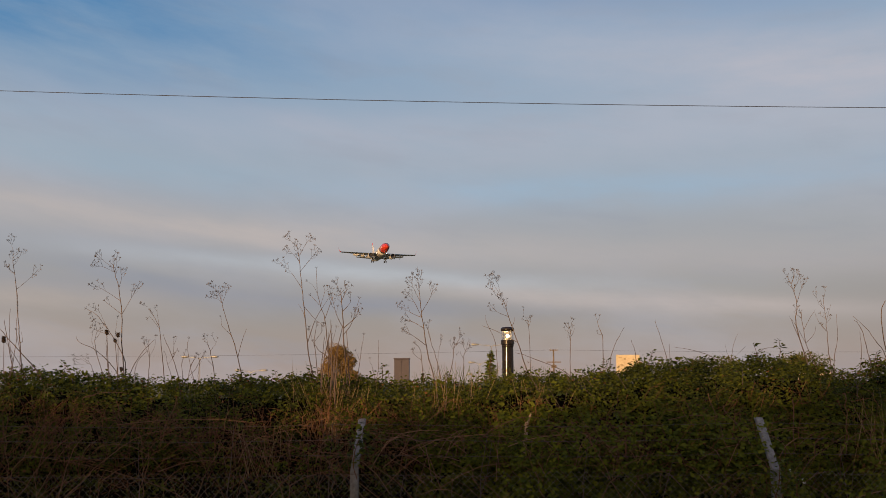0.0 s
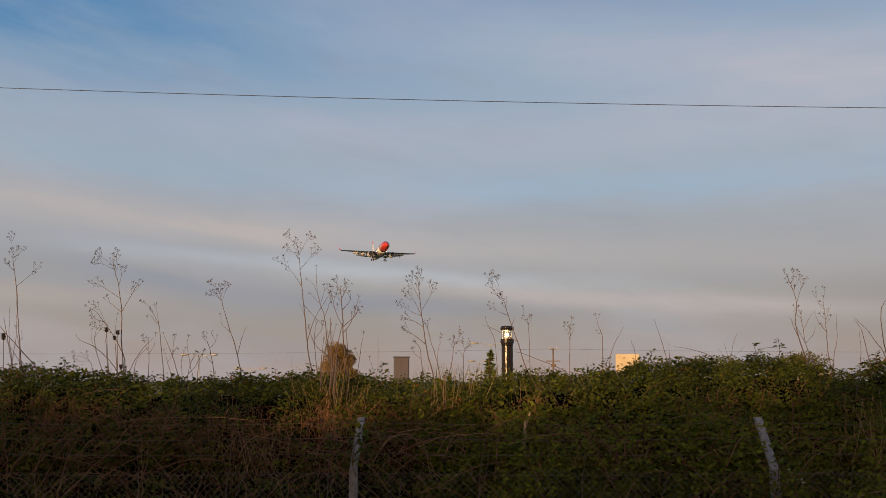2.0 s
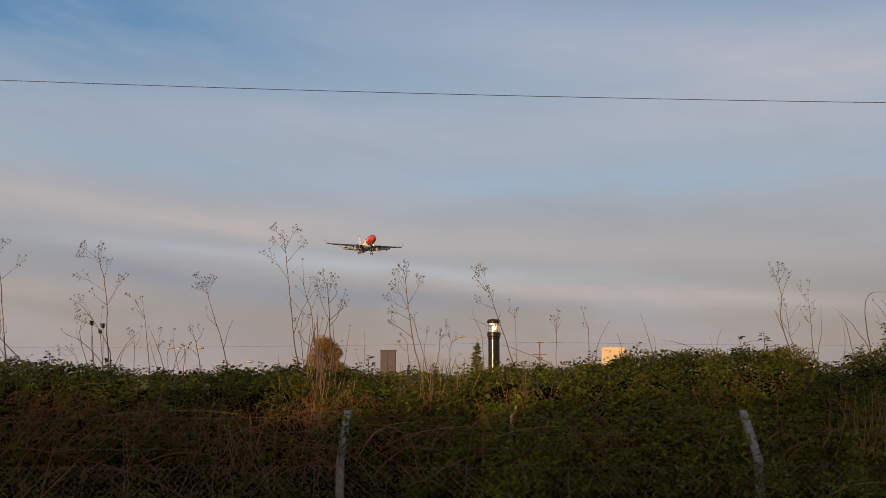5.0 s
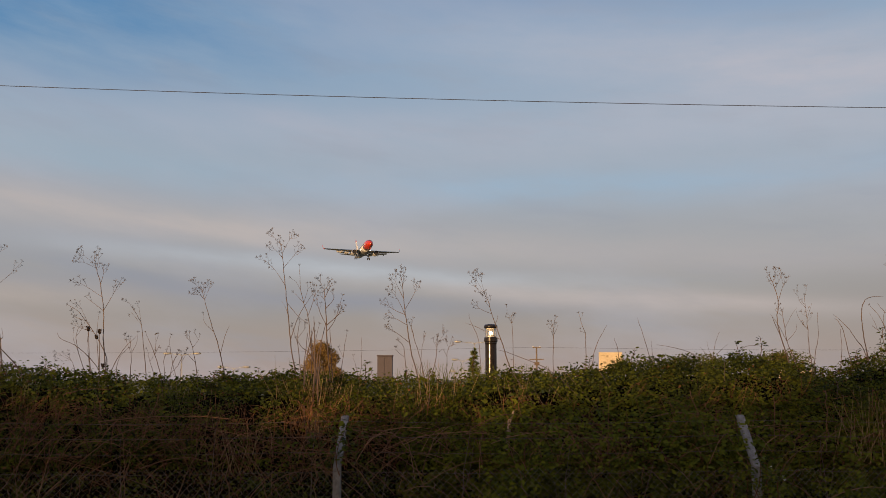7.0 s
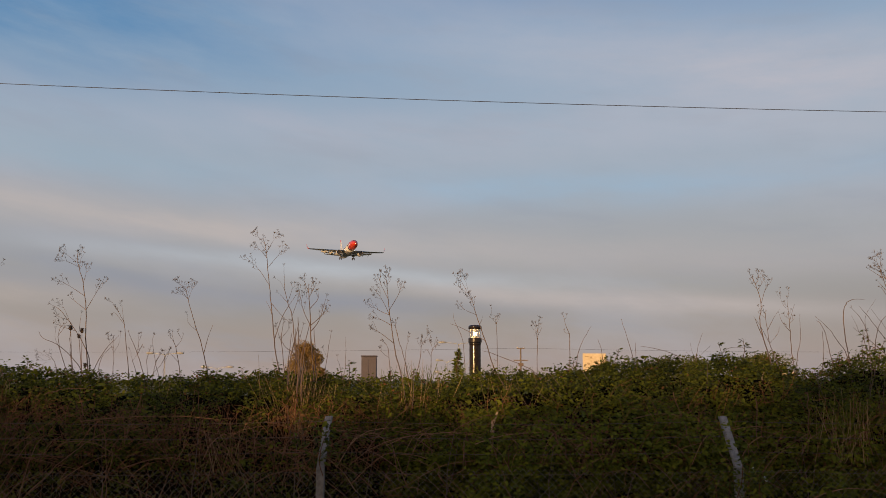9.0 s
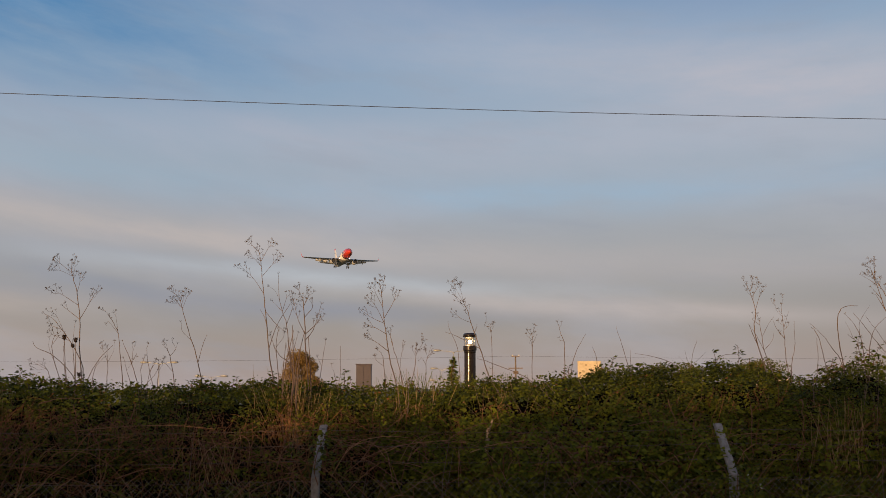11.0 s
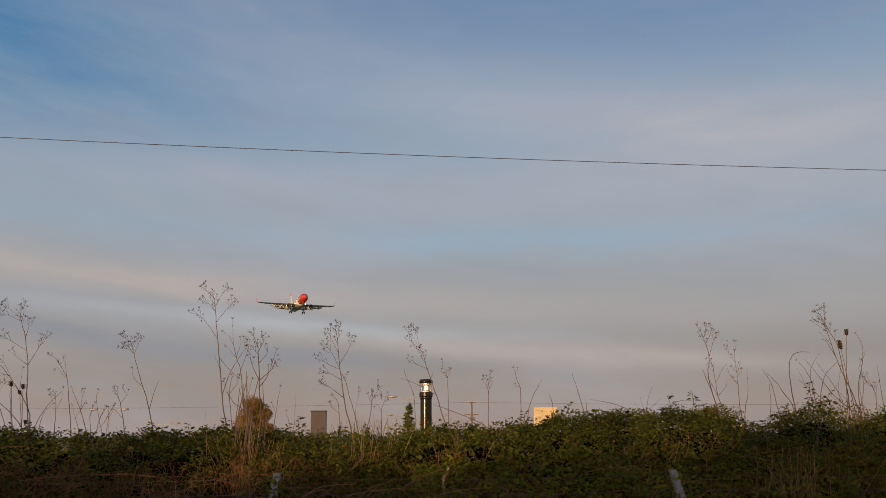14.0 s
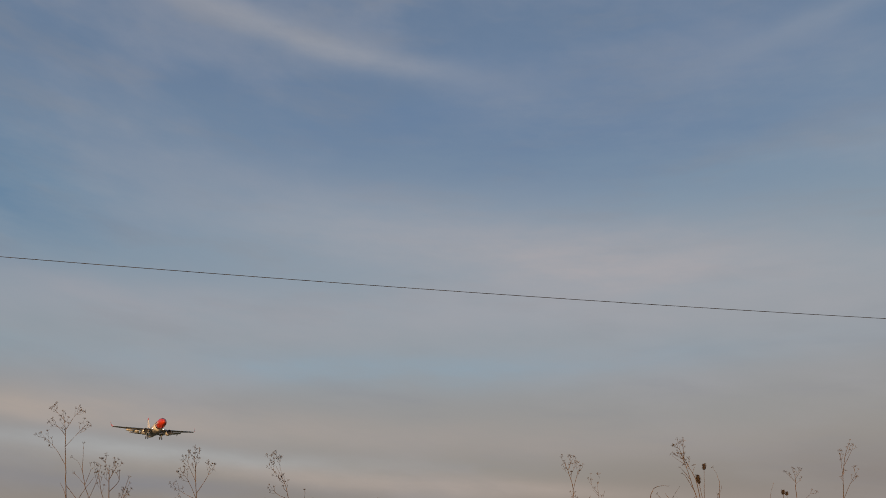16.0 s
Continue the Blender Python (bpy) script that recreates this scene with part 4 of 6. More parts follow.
seed_stalk([(6.06, 0.04), (5.92, 0.44), (5.79, 0.75), (5.69, 1.04), (5.62, 1.26), (5.56, 1.40)], [([(5.64, 1.20), (5.55, 1.28), (5.44, 1.35)], 1), ([(5.63, 1.25), (5.56, 1.39), (5.45, 1.46)], 4), ([(5.61, 1.30), (5.61, 1.43), (5.58, 1.51)], 4), ([(5.69, 1.04), (5.61, 1.14), (5.57, 1.21)], 1), ([(5.73, 0.93), (5.60, 1.08), (5.52, 1.11)], 1)], 551, heads=5, y=9.00, girth=1.1)
seed_stalk([(5.87, 0.44), (5.85, 0.99), (5.77, 1.20), (5.68, 1.39)], [([(5.77, 1.20), (5.67, 1.32), (5.51, 1.39)], 3), ([(5.72, 1.32), (5.70, 1.43), (5.71, 1.48)], 2)], 552, heads=3, y=9.00, girth=1.0)
seed_stalk([(6.03, 0.04), (5.96, 0.51), (6.02, 0.82), (6.02, 1.02), (5.97, 1.16)], [], 553, heads=1, y=9.00, girth=0.8)
seed_stalk([(5.87, 0.04), (5.54, 0.39), (5.23, 0.62)], [([(5.31, 0.55), (5.26, 0.66), (5.22, 0.77)], 0)], 554, heads=0, y=9.00, girth=1.0)
seed_stalk([(6.00, 0.14), (5.72, 0.44), (5.53, 0.71), (5.40, 0.89)], [], 555, heads=0, y=9.00, girth=0.9)
seed_stalk([(5.51, 0.31), (5.54, 0.58), (5.60, 0.71), (5.74, 0.84)], [], 556, heads=0, y=9.00, girth=0.8)
seed_stalk([(5.46, 0.28), (5.44, 0.58), (5.38, 0.75), (5.29, 0.85)], [([(5.42, 0.61), (5.45, 0.78), (5.57, 0.97)], 0)], 557, heads=1, y=9.00, girth=0.8)
seed_stalk([(6.22, 0.04), (6.21, 0.34), (6.19, 0.51), (6.03, 0.68)], [([(6.20, 0.44), (6.27, 0.54), (6.35, 0.63)], 1), ([(6.16, 0.54), (6.15, 0.66), (6.12, 0.73)], 2), ([(6.09, 0.61), (6.03, 0.75), (6.03, 0.82)], 2)], 558, heads=3, y=9.00, girth=0.9)
seed_stalk([(6.33, 0.17), (6.28, 0.51), (6.25, 0.80)], [], 559, heads=0, y=9.00, girth=0.8)
seed_stalk([(5.78, 0.17), (5.77, 0.51), (5.84, 0.78)], [], 560, heads=1, y=9.00, girth=0.6)
seed_stalk([(5.84, 0.16), (5.79, 0.44), (5.67, 0.63), (5.53, 0.85)], [], 561, heads=0, y=9.00, girth=0.6)
seed_stalk([(5.90, 0.16), (5.86, 0.36), (5.73, 0.51)], [], 562, heads=1, y=9.00, girth=0.6)
seed_stalk([(5.98, 0.17), (6.05, 0.51), (6.05, 0.78), (6.10, 0.98)], [], 563, heads=0, y=9.00, girth=0.6)
seed_stalk([(6.06, 0.20), (6.03, 0.51), (6.03, 0.66)], [], 564, heads=1, y=9.00, girth=0.6)
seed_stalk([(5.80, 0.16), (5.77, 0.34), (5.67, 0.44)], [], 565, heads=1, y=9.00, girth=0.6)
seed_stalk([(5.36, 0.28), (5.36, 0.44), (5.38, 0.58)], [], 566, heads=1, y=9.00, girth=0.6)
seed_stalk([(7.47, 0.12), (7.27, 0.56), (7.17, 0.84), (7.15, 1.07), (7.15, 1.19)], [([(7.16, 1.00), (7.08, 1.12), (7.04, 1.17)], 2), ([(7.16, 1.05), (7.22, 1.15), (7.24, 1.19)], 2), ([(7.20, 0.75), (7.37, 0.88), (7.45, 0.96)], 2)], 567, heads=3, y=9.00, girth=1.0)
seed_stalk([(6.77, 0.12), (6.81, 0.56), (6.78, 0.81), (6.85, 1.03)], [], 568, heads=0, y=9.00, girth=0.6)
seed_stalk([(6.53, 0.12), (6.50, 0.46), (6.46, 0.70)], [], 569, heads=0, y=9.00, girth=0.6)
seed_stalk([(7.61, 0.12), (7.75, 0.67), (7.79, 1.23), (7.93, 1.59)], [([(7.76, 0.81), (7.89, 1.02), (8.03, 1.21)], 4), ([(7.78, 1.09), (7.73, 1.30), (7.68, 1.43)], 4), ([(7.80, 1.23), (7.93, 1.41), (8.01, 1.52)], 3)], 570, heads=4, y=9.00, girth=1.1)

seed_stalk([(-4.65, 0.07), (-4.89, 0.36), (-5.17, 0.66)], [], 600, heads=0, y=8.80, girth=1.4)
seed_stalk([(-4.92, -0.11), (-5.03, 0.31), (-5.14, 0.74)], [], 601, heads=0, y=8.80, girth=1.2)
seed_stalk([(-4.75, -0.11), (-4.90, 0.22), (-5.10, 0.49)], [], 602, heads=0, y=8.80, girth=1.0)
seed_stalk([(-5.02, -0.04), (-4.97, 0.22), (-4.93, 0.51), (-4.93, 0.75)], [], 603, heads=0, y=8.80, girth=0.8)
seed_stalk([(-4.88, -0.11), (-4.87, 0.28), (-4.90, 0.47), (-4.91, 0.59)], [], 604, heads=1, y=8.80, girth=0.7)
seed_stalk([(-5.05, -0.11), (-5.00, 0.22), (-5.06, 0.48), (-5.09, 0.87)], [], 605, heads=0, y=8.80, girth=0.9)
seed_stalk([(-4.29, 0.02), (-4.35, 0.18), (-4.45, 0.25)], [], 606, heads=0, y=8.80, girth=0.6)
seed_stalk([(-3.56, 0.00), (-3.55, 0.21), (-3.46, 0.35)], [], 607, heads=1, y=8.80, girth=0.7)
seed_stalk([(-0.78, -0.12), (-0.82, 0.14), (-0.86, 0.25)], [], 608, heads=1, y=8.80, girth=0.6)
seed_stalk([(-1.43, -0.12), (-1.42, 0.20), (-1.39, 0.53)], [], 609, heads=0, y=8.80, girth=1.2)
seed_stalk([(-1.33, -0.12), (-1.34, 0.14), (-1.36, 0.59)], [], 610, heads=0, y=8.80, girth=1.2)
seed_stalk([(-1.09, -0.12), (-1.11, 0.20), (-1.14, 0.59)], [], 611, heads=0, y=8.80, girth=1.5)

rg = np.random.default_rng(91)
for k in range(4):
    x = rg.uniform(-1.42, -1.0)
    bare_stalk(x, -0.35, x + rg.normal(0, 0.06), rg.uniform(0.15, 0.75), 660 + k, 8.5, k % 2, 0.25, "pale dry stalk in the sunlit clump", 1.5)
for k, (x, tx, tz, g) in enumerate(((-1.14, -1.17, 0.42, 2.0), (-1.21, -1.26, 0.25, 1.6), (-0.02, -0.1, 0.0, 1.8), (0.12, 0.02, 0.1, 1.6))):
    bare_stalk(x, -0.45, tx, tz, 720 + k, 8.42, 0, 0.2, "stout pale dry stalk in the sunlit clump", g)
for k in range(14):
    x = rg.uniform(1.0, 2.3)
    bare_stalk(x, -0.45 + rg.uniform(0, 0.25), x - rg.uniform(0.15, 0.6), rg.uniform(-0.12, 0.22), 730 + k, 8.35, k % 2, 0.3, "leaning dry stalk on the brow of the hedge", 0.9)
for k in range(12):
    x = rg.uniform(2.4, 6.0)
    bare_stalk(x, -0.55 + rg.uniform(0, 0.3), x + rg.normal(0, 0.15), rg.uniform(-0.1, 0.3), 750 + k, 8.35, k % 2, 0.3, "leaning dry stalk on the brow of the hedge", 0.8)
for k, x in enumerate((-5.6, -4.9, -3.02, -2.05, -1.15, -0.5, 0.25, 1.45, 2.2, 4.2, 5.0)):
    bare_stalk(x, -1.75, x + rg.normal(0, 0.09), rg.uniform(-0.75, -0.35), 680 + k, 7.55, 1 + k % 2, 0.25, "pale dry stalk standing against the hedge face", 0.9)


def arching_stalk(points, seed, r0=0.006):
    """A dead stem that bends over at the top, through (x, height over the eye) places."""
    rng = np.random.default_rng(seed)
    x0, z0 = points[0]
    o = thing("arching_stalk", (x0, 9.0, EYE + z0 - 0.4), "dry brown stalk bent over in an arch above the hedge", "dead plant", "dead stalks in the hedge")
    pts = [Vector((0, 0, 0))]
    for k in range(len(points) - 1):
        for t in (0.0, 0.33, 0.67):
            a, b = points[k], points[k + 1]
            pts.append(Vector((a[0] + (b[0] - a[0]) * t - x0 + rng.normal(0, 0.004), rng.normal(0, 0.01), a[1] + (b[1] - a[1]) * t - z0 + 0.4)))
    pts.append(Vector((points[-1][0] - x0, 0, points[-1][1] - z0 + 0.4)))
    for q in range(3):
        pts = [pts[0]] + [(pts[k - 1] + pts[k] * 2 + pts[k + 1]) / 4 for k in range(1, len(pts) - 1)] + [pts[-1]]
    b = Bag()
    b.tube(pts, [r0 * (1 - 0.75 * k / (len(pts) - 1)) for k in range(len(pts))], 5)
    part("stem", b, STALK, o)


arching_stalk([(3.3, 0.2), (3.1, 0.32), (2.85, 0.38), (2.7, 0.40)], 814, 0.005)
arching_stalk([(3.62, 0.15), (3.68, 0.34), (3.8, 0.40), (3.95, 0.38)], 815, 0.005)


def teasel(x, z, top_x, top_z, seed, size):
    rng = np.random.default_rng(seed)
    foot = Vector((x, 8.9, EYE + z - 0.4))
    t = thing("teasel", foot, "dead teasel with a dark brown spiny seed head", "dead plant", "dead stalks in the hedge")
    top = Vector((top_x, 8.9, EYE + top_z)) - foot
    mid = top * 0.5 + Vector((0.03 * rng.normal(), 0, 0))
    b = Bag()
    b.tube(smooth_line([Vector((0, 0, 0)), mid, top], 6), [0.006 - 0.0005 * k for k in range(7)], 5)
    part("stem", b, STALK, t)
    h = Bag()
    d = (top - mid).normalized()
    ln, w = 0.060 * size, 0.0165 * size ** 0.5
    h.tube([top + d * (ln * q) for q in (0, 0.12, 0.35, 0.65, 0.88, 1)], [w * q for q in (0.35, 0.8, 1.0, 0.95, 0.65, 0.2)], 10)
    for q in range(110):
        a, u = rng.uniform(0, 6.3), rng.uniform(0.05, 0.95)
        o = Vector((math.cos(a), math.sin(a), 0)) * w
        h.tube([top + d * ln * u + o * 0.7, top + d * (ln * u + 0.008) + o * 1.4], [0.0022, 0.0007], 3)
    part("seed_head", h, TEASEL, t, "dark spiny seed head")
    for q in range(5):
        a = q * 1.26 + seed
        o = Vector((math.cos(a), math.sin(a), 0)) * w
        b = Bag()
        b.tube([top, top + o * 1.5 + d * ln * 0.35, top + o * 1.7 + d * ln * 0.95], [0.002, 0.0016, 0.0008], 3)
        part("bract", b, STALK, t)


for k, (x, z, tx, tz, size) in enumerate([
        (-3.78, 0.08, -3.94, 0.56, 1.0), (-3.80, 0.12, -3.81, 0.53, 1.0), (-3.77, 0.14, -3.84, 0.47, 0.8),
        (-3.74, 0.05, -3.75, 0.14, 0.8), (-5.07, 0.09, -5.14, 0.47, 1.4), (6.01, 0.10, 5.78, 0.99, 1.9),
        (5.80, 0.30, 5.86, 1.16, 1.3), (6.90, 0.19, 6.91, 0.87, 1.0), (6.95, 0.19, 6.96, 0.86, 0.8),
        (6.70, 0.12, 6.72, 0.49, 1.0), (6.86, 0.19, 6.88, 0.60, 0.7), (7.45, 0.12, 7.41, 0.75, 1.4)]):
    teasel(x, z, tx, tz, 41 + k, size)


# ---- wire fence ----
def build_fence():
    fence = thing("wire_fence", (0, 6.92, 0), "chain-link fence with cranked concrete posts and three strands of barbed wire", "fence")
    top = EYE - 0.85
    post_bag = Bag()
    post_bag.box((-0.038, -0.045, 0), (0.038, 0.045, top + 0.03))
    pm = post_bag.mesh("post", CONCRETE)
    for x, lean in ((-8.86, 0.05), (-4.86, 0.05), (-0.86, 0.08), (3.147, -0.01), (7.15, 0.05), (11.15, 0.05)):
        p = new("post", pm)
        p.parent, p.location = fence, (x, 0, 0)
        b = p.modifiers.new("bevel", "BEVEL")
        b.width, b.segments = 0.012, 2
        arm_bag = Bag()
        slope = Matrix(((1, 0, lean, 0), (0, 1, 0.93, 0), (0, 0, 1, 0), (0, 0, 0, 1)))
        arm_bag.box((-0.037, -0.04, 0), (0.037, 0.04, 0.47), Matrix.Translation((0, 0, top + 0.02)) @ slope)
        part("arm", arm_bag, CONCRETE, p, "", False, 0.010)
    rng = np.random.default_rng(8)
    h, n = 0.035, 430
    net = Bag()
    for k in range(n):
        x0 = -6.5 + k * h
        pts = []
        for j in range(42):
            z = top - j * h
            side = (j + k) % 2
            pts.append((x0 + h * side, -0.075 + 0.003 * (1 if side else -1) + 0.02 * math.sin(x0 * 1.3), z + 0.012 * math.sin(x0 * 1.9)))
        net.tube(pts, 0.0016, 3)
    part("chain_link", net, GALV, fence, "galvanised diamond wire netting")["kind"] = "stuff"
    for y, z in ((0.14, EYE - 0.69), (0.27, EYE - 0.55), (0.39, EYE - 0.41), (-0.07, top - 0.01), (-0.07, top - 0.5)):
        s = Bag()
        pts = [(x, y + 0.006 * math.sin(x * 3), z - 0.03 * math.sin(math.pi * ((x + 0.86) / 4.0 % 1))) for x in np.linspace(-8.6, 10.8, 90)]
        s.tube(pts, 0.0019, 4)
        if y > 0:
            for q in np.arange(-8.5, 10.7, 0.11):
                zz = z - 0.03 * math.sin(math.pi * ((q + 0.86) / 4.0 % 1))
                s.tube([(q - 0.008, y - 0.012, zz - 0.012), (q + 0.008, y + 0.012, zz + 0.012)], 0.0014, 3)
                s.tube([(q + 0.008, y - 0.012, zz + 0.012), (q - 0.004, y + 0.012, zz - 0.012)], 0.0014, 3)
        part("strand" if y > 0 else "line_wire", s, RUST, fence, "rusty barbed wire strand" if y > 0 else "")


build_fence()


def build_stub():
    st = Bag()
    st.tube([(0, 0, 0), (0.01, 0, 0.9), (-0.01, 0.02, 1.45), (0.03, 0.1, 1.75), (0.045, 0.16, 1.88), (0.095, 0.2, 1.97), (0.10, 0.2, 2.0)], [0.03, 0.028, 0.026, 0.022, 0.022, 0.016, 0.006], 8)
    o = part("broken_stake", st, PALE_WOOD, smooth=True)
    o.location = (0.828, 7.86, -0.03)
    tagged(o, "pale broken wooden stake with a crooked top beside the fence", "stake")


build_stub()

for k in range(7):
    leafy_shoot(-0.82 + 0.05 * (k - 3), 6.82 + 0.02 * k, 1.40 + 0.05 * (k % 3), 0.42, 340 + k, None, 0.055, 0.25 * (k % 3 - 1))
    leafy_shoot(3.12 + 0.07 * (k - 3), 6.72, 1.06 + 0.06 * (k % 3), 0.42, 350 + k, None, 0.055, 0.25 * (k % 3 - 1))


def dry_grass(x, y, z, n, h, seed, mat=None, label="straw-coloured clump of dry stems growing through the hedge"):
    rng = np.random.default_rng(seed)
    b = Bag()
    for k in range(n):
        p = Vector((rng.normal(0, 0.16), rng.normal(0, 0.08), 0))
        a = rng.normal(0.0, 0.22)
        t = p + Vector((math.sin(a) * h, rng.normal(0, 0.1) * h, h * rng.uniform(0.55, 1.05)))
        m = p.lerp(t, 0.5) + Vector((rng.normal(0, 0.02), 0, 0))
        b.tube([p, m, t], [0.0032, 0.0026, 0.0012], 3)
    o = part("dry_grass_clump" if mat is None else "grass_clump", b, mat or STRAW)
    o.location = (x, y, z)
    tagged(o, label, "grass", "dry clumps", "stuff")


for k, (x, n, h, z) in enumerate([(-1.15, 60, 0.62, -0.62), (-1.3, 30, 0.8, -0.55), (-0.05, 60, 0.52, -0.62), (0.05, 22, 0.7, -0.5), (1.0, 14, 0.6, -0.5), (-2.6, 12, 0.6, -0.6), (-4.4, 14, 0.6, -0.6),
                                  (4.5, 22, 0.75, -0.85), (4.9, 26, 0.7, -0.9), (3.7, 16, 0.7, -0.7), (5.9, 20, 0.7, -0.6), (-2.0, 16, 0.6, -0.95)]):
    dry_grass(x, 8.45 if z > -0.8 else 7.8, EYE + z, n, h, 700 + k)


for k, (x, n) in enumerate(((-0.1, 40), (0.12, 60), (0.32, 50), (0.7, 30), (1.05, 30))):
    dry_grass(x, 8.9, EYE - 0.28, n, 0.46, 760 + k, LEAF_NEW, "fine green grass blades rising over the top of the hedge")


# white flowers low by the fence
def flower(x, z, seed):
    b = Bag()
    for k in range(5):
        a = 2 * math.pi * k / 5 + seed
        c = Vector((math.cos(a) * 0.010, -0.003, math.sin(a) * 0.010))
        b.tube([Vector((0, 0, 0)), c * 0.7, c * 1.5], [0.003, 0.006, 0.002], 4)
    o = part("bindweed_flower", b, WHITE)
    o.location = (x, 6.78, z)
    tagged(o, "small white flower among the leaves by the fence", "flower", "white flowers")


for k, (x, z) in enumerate([(3.24, 1.47), (3.31, 1.395), (3.365, 1.36), (3.35, 1.385)]):
    flower(x, z, k)


# ---- overhead cable ----
def build_cable():
    b = Bag()
    pts = [(x, 0, 4.183 - 0.0235 * x + 0.0009 * x * x) for x in np.linspace(-26, 30, 60)]
    b.tube(pts, 0.0048, 6)
    o = part("overhead_cable", b, CABLE, smooth=True)
    o.location = (0, 11.8, EYE)
    tagged(o, "thin black overhead cable sagging across the sky", "cable")


build_cable()


# ---- light column behind the hedge ----
def build_column():
    col = thing("light_column", (1.175, 15.77, 0), "black cylindrical light column with a clear glass lantern on top", "lamp")
    z = EYE + 0.03
    b = Bag()
    b.rings(lathe([(0.15, 0), (0.15, 0.04), (0.106, 0.06), (0.106, 0.064), (0.106, 0.10), (0.106, z + 0.55), (0.106, z + 0.60), (0.106, z + 0.62), (0.112, z + 0.63), (0.112, z + 0.655)], 40))
    part("shaft", b, BLACK, col, "glossy black metal shaft", True, 0.004)
    b = Bag()
    b.rings(lathe([(0.118, z + 0.657), (0.126, z + 0.665), (0.126, z + 0.735), (0.118, z + 0.742)], 40))
    part("collar", b, BLACK, col, "", False, 0.003)
    glass = bpy.data.materials.new("lantern_glass")
    glass.use_nodes = True
    g = glass.node_tree.nodes["Principled BSDF"]
    g.inputs["Transmission Weight"].default_value, g.inputs["Roughness"].default_value, g.inputs["IOR"].default_value = 1.0, 0.03, 1.3
    b = Bag()
    b.rings(lathe([(0.112, z + 0.744), (0.112, z + 0.905)], 40), False)
    b.rings(lathe([(0.106, z + 0.905), (0.106, z + 0.744)], 40), False)
    o = part("lantern_glass", b, glass, col, "clear glass cylinder", True)
    o.visible_shadow = False
    b = Bag()
    b.rings(lathe([(0.112, z + 0.907), (0.125, z + 0.915), (0.125, z + 0.955), (0.105, z + 0.978), (0.03, z + 0.986)], 40))
    part("cap", b, BLACK, col, "domed black cap", True)
    b = Bag()
    b.rings(lathe([(0.095, z + 0.746), (0.075, z + 0.765), (0.022, z + 0.79), (0.022, z + 0.85), (0.075, z + 0.88), (0.095, z + 0.904)], 24))
    chrome = material("polished_reflector", (0.85, 0.82, 0.76), (0.75, 0.72, 0.66), 0.42, 0.6, scale=8)
    part("reflector", b, chrome, col, "polished metal reflector", True)
    # Small emitting core gives the lantern its warm bright spot.
    b = Bag()
    b.rings(lathe([(0.012, z + 0.775), (0.030, z + 0.790), (0.038, z + 0.815), (0.030, z + 0.84), (0.012, z + 0.86)], 16))
    part("bright_core", b, glowing("warm_glow", (1.0, 0.72, 0.36), 8.0), col, "small warm glowing core", True)
    for k in range(4):
        a = k * math.pi / 2 + 0.5
        b = Bag()
        b.tube([(0.098 * math.cos(a), 0.098 * math.sin(a), z + 0.742), (0.098 * math.cos(a), 0.098 * math.sin(a), z + 0.91)], 0.004, 6)
        part("rod", b, LAMPGREY, col)


build_column()


# ---- things beyond the hedge ----
def build_cabinet():
    c = thing("utility_cabinet", (-2.238, 50.2, 0), "tall grey steel utility cabinet standing beyond the hedge", "cabinet")
    h = EYE + 1.21
    b = Bag()
    b.box((-0.40, -0.3, 0), (0.40, 0.3, h))
    part("body", b, GREYBOX, c, "", False, 0.02)
    b = Bag()
    b.box((-0.43, -0.33, h), (0.43, 0.33, h + 0.06))
    part("lid", b, GREYBOX, c, "", False, 0.015)
    for s in (-0.2, 0.2):
        b = Bag()
        b.box((s - 0.18, -0.315, 0.2), (s + 0.18, -0.301, h - 0.08))
        d = part("door", b, GREYBOX, c, "", False, 0.004)
        b = Bag()
        b.box((s * 0.35 - 0.012, -0.345, 1.4), (s * 0.35 + 0.012, -0.316, 1.6))
        part("handle", b, BLACK, d)


build_cabinet()


def build_board():
    c = thing("notice_board", (14.55, 76.6, 0), "cream notice board on two posts catching the low sun", "board")
    lo, hi = EYE + 0.55, EYE + 2.11
    b = Bag()
    b.box((-0.93, -0.05, lo), (0.93, 0.05, hi))
    part("panel", b, BOARD, c, "", False, 0.02)
    for x in (-0.6, 0.6):
        b = Bag()
        b.tube([(x, 0.1, 0), (x, 0.1, hi - 0.1)], 0.045, 10)
        part("post", b, LAMPGREY, c)
    rng = np.random.default_rng(17)
    # Small browner marks of random size scattered over the panel.
    for k in range(16):
        x0, z0 = rng.uniform(-0.85, 0.6), rng.uniform(0.25, 1.3)
        b = Bag()
        b.box((x0, -0.058, lo + z0), (x0 + rng.uniform(0.08, 0.3), -0.052, lo + z0 + rng.uniform(0.05, 0.16)))
        part("marking", b, BOARD_MARK, c, "small brown mark")


build_board()


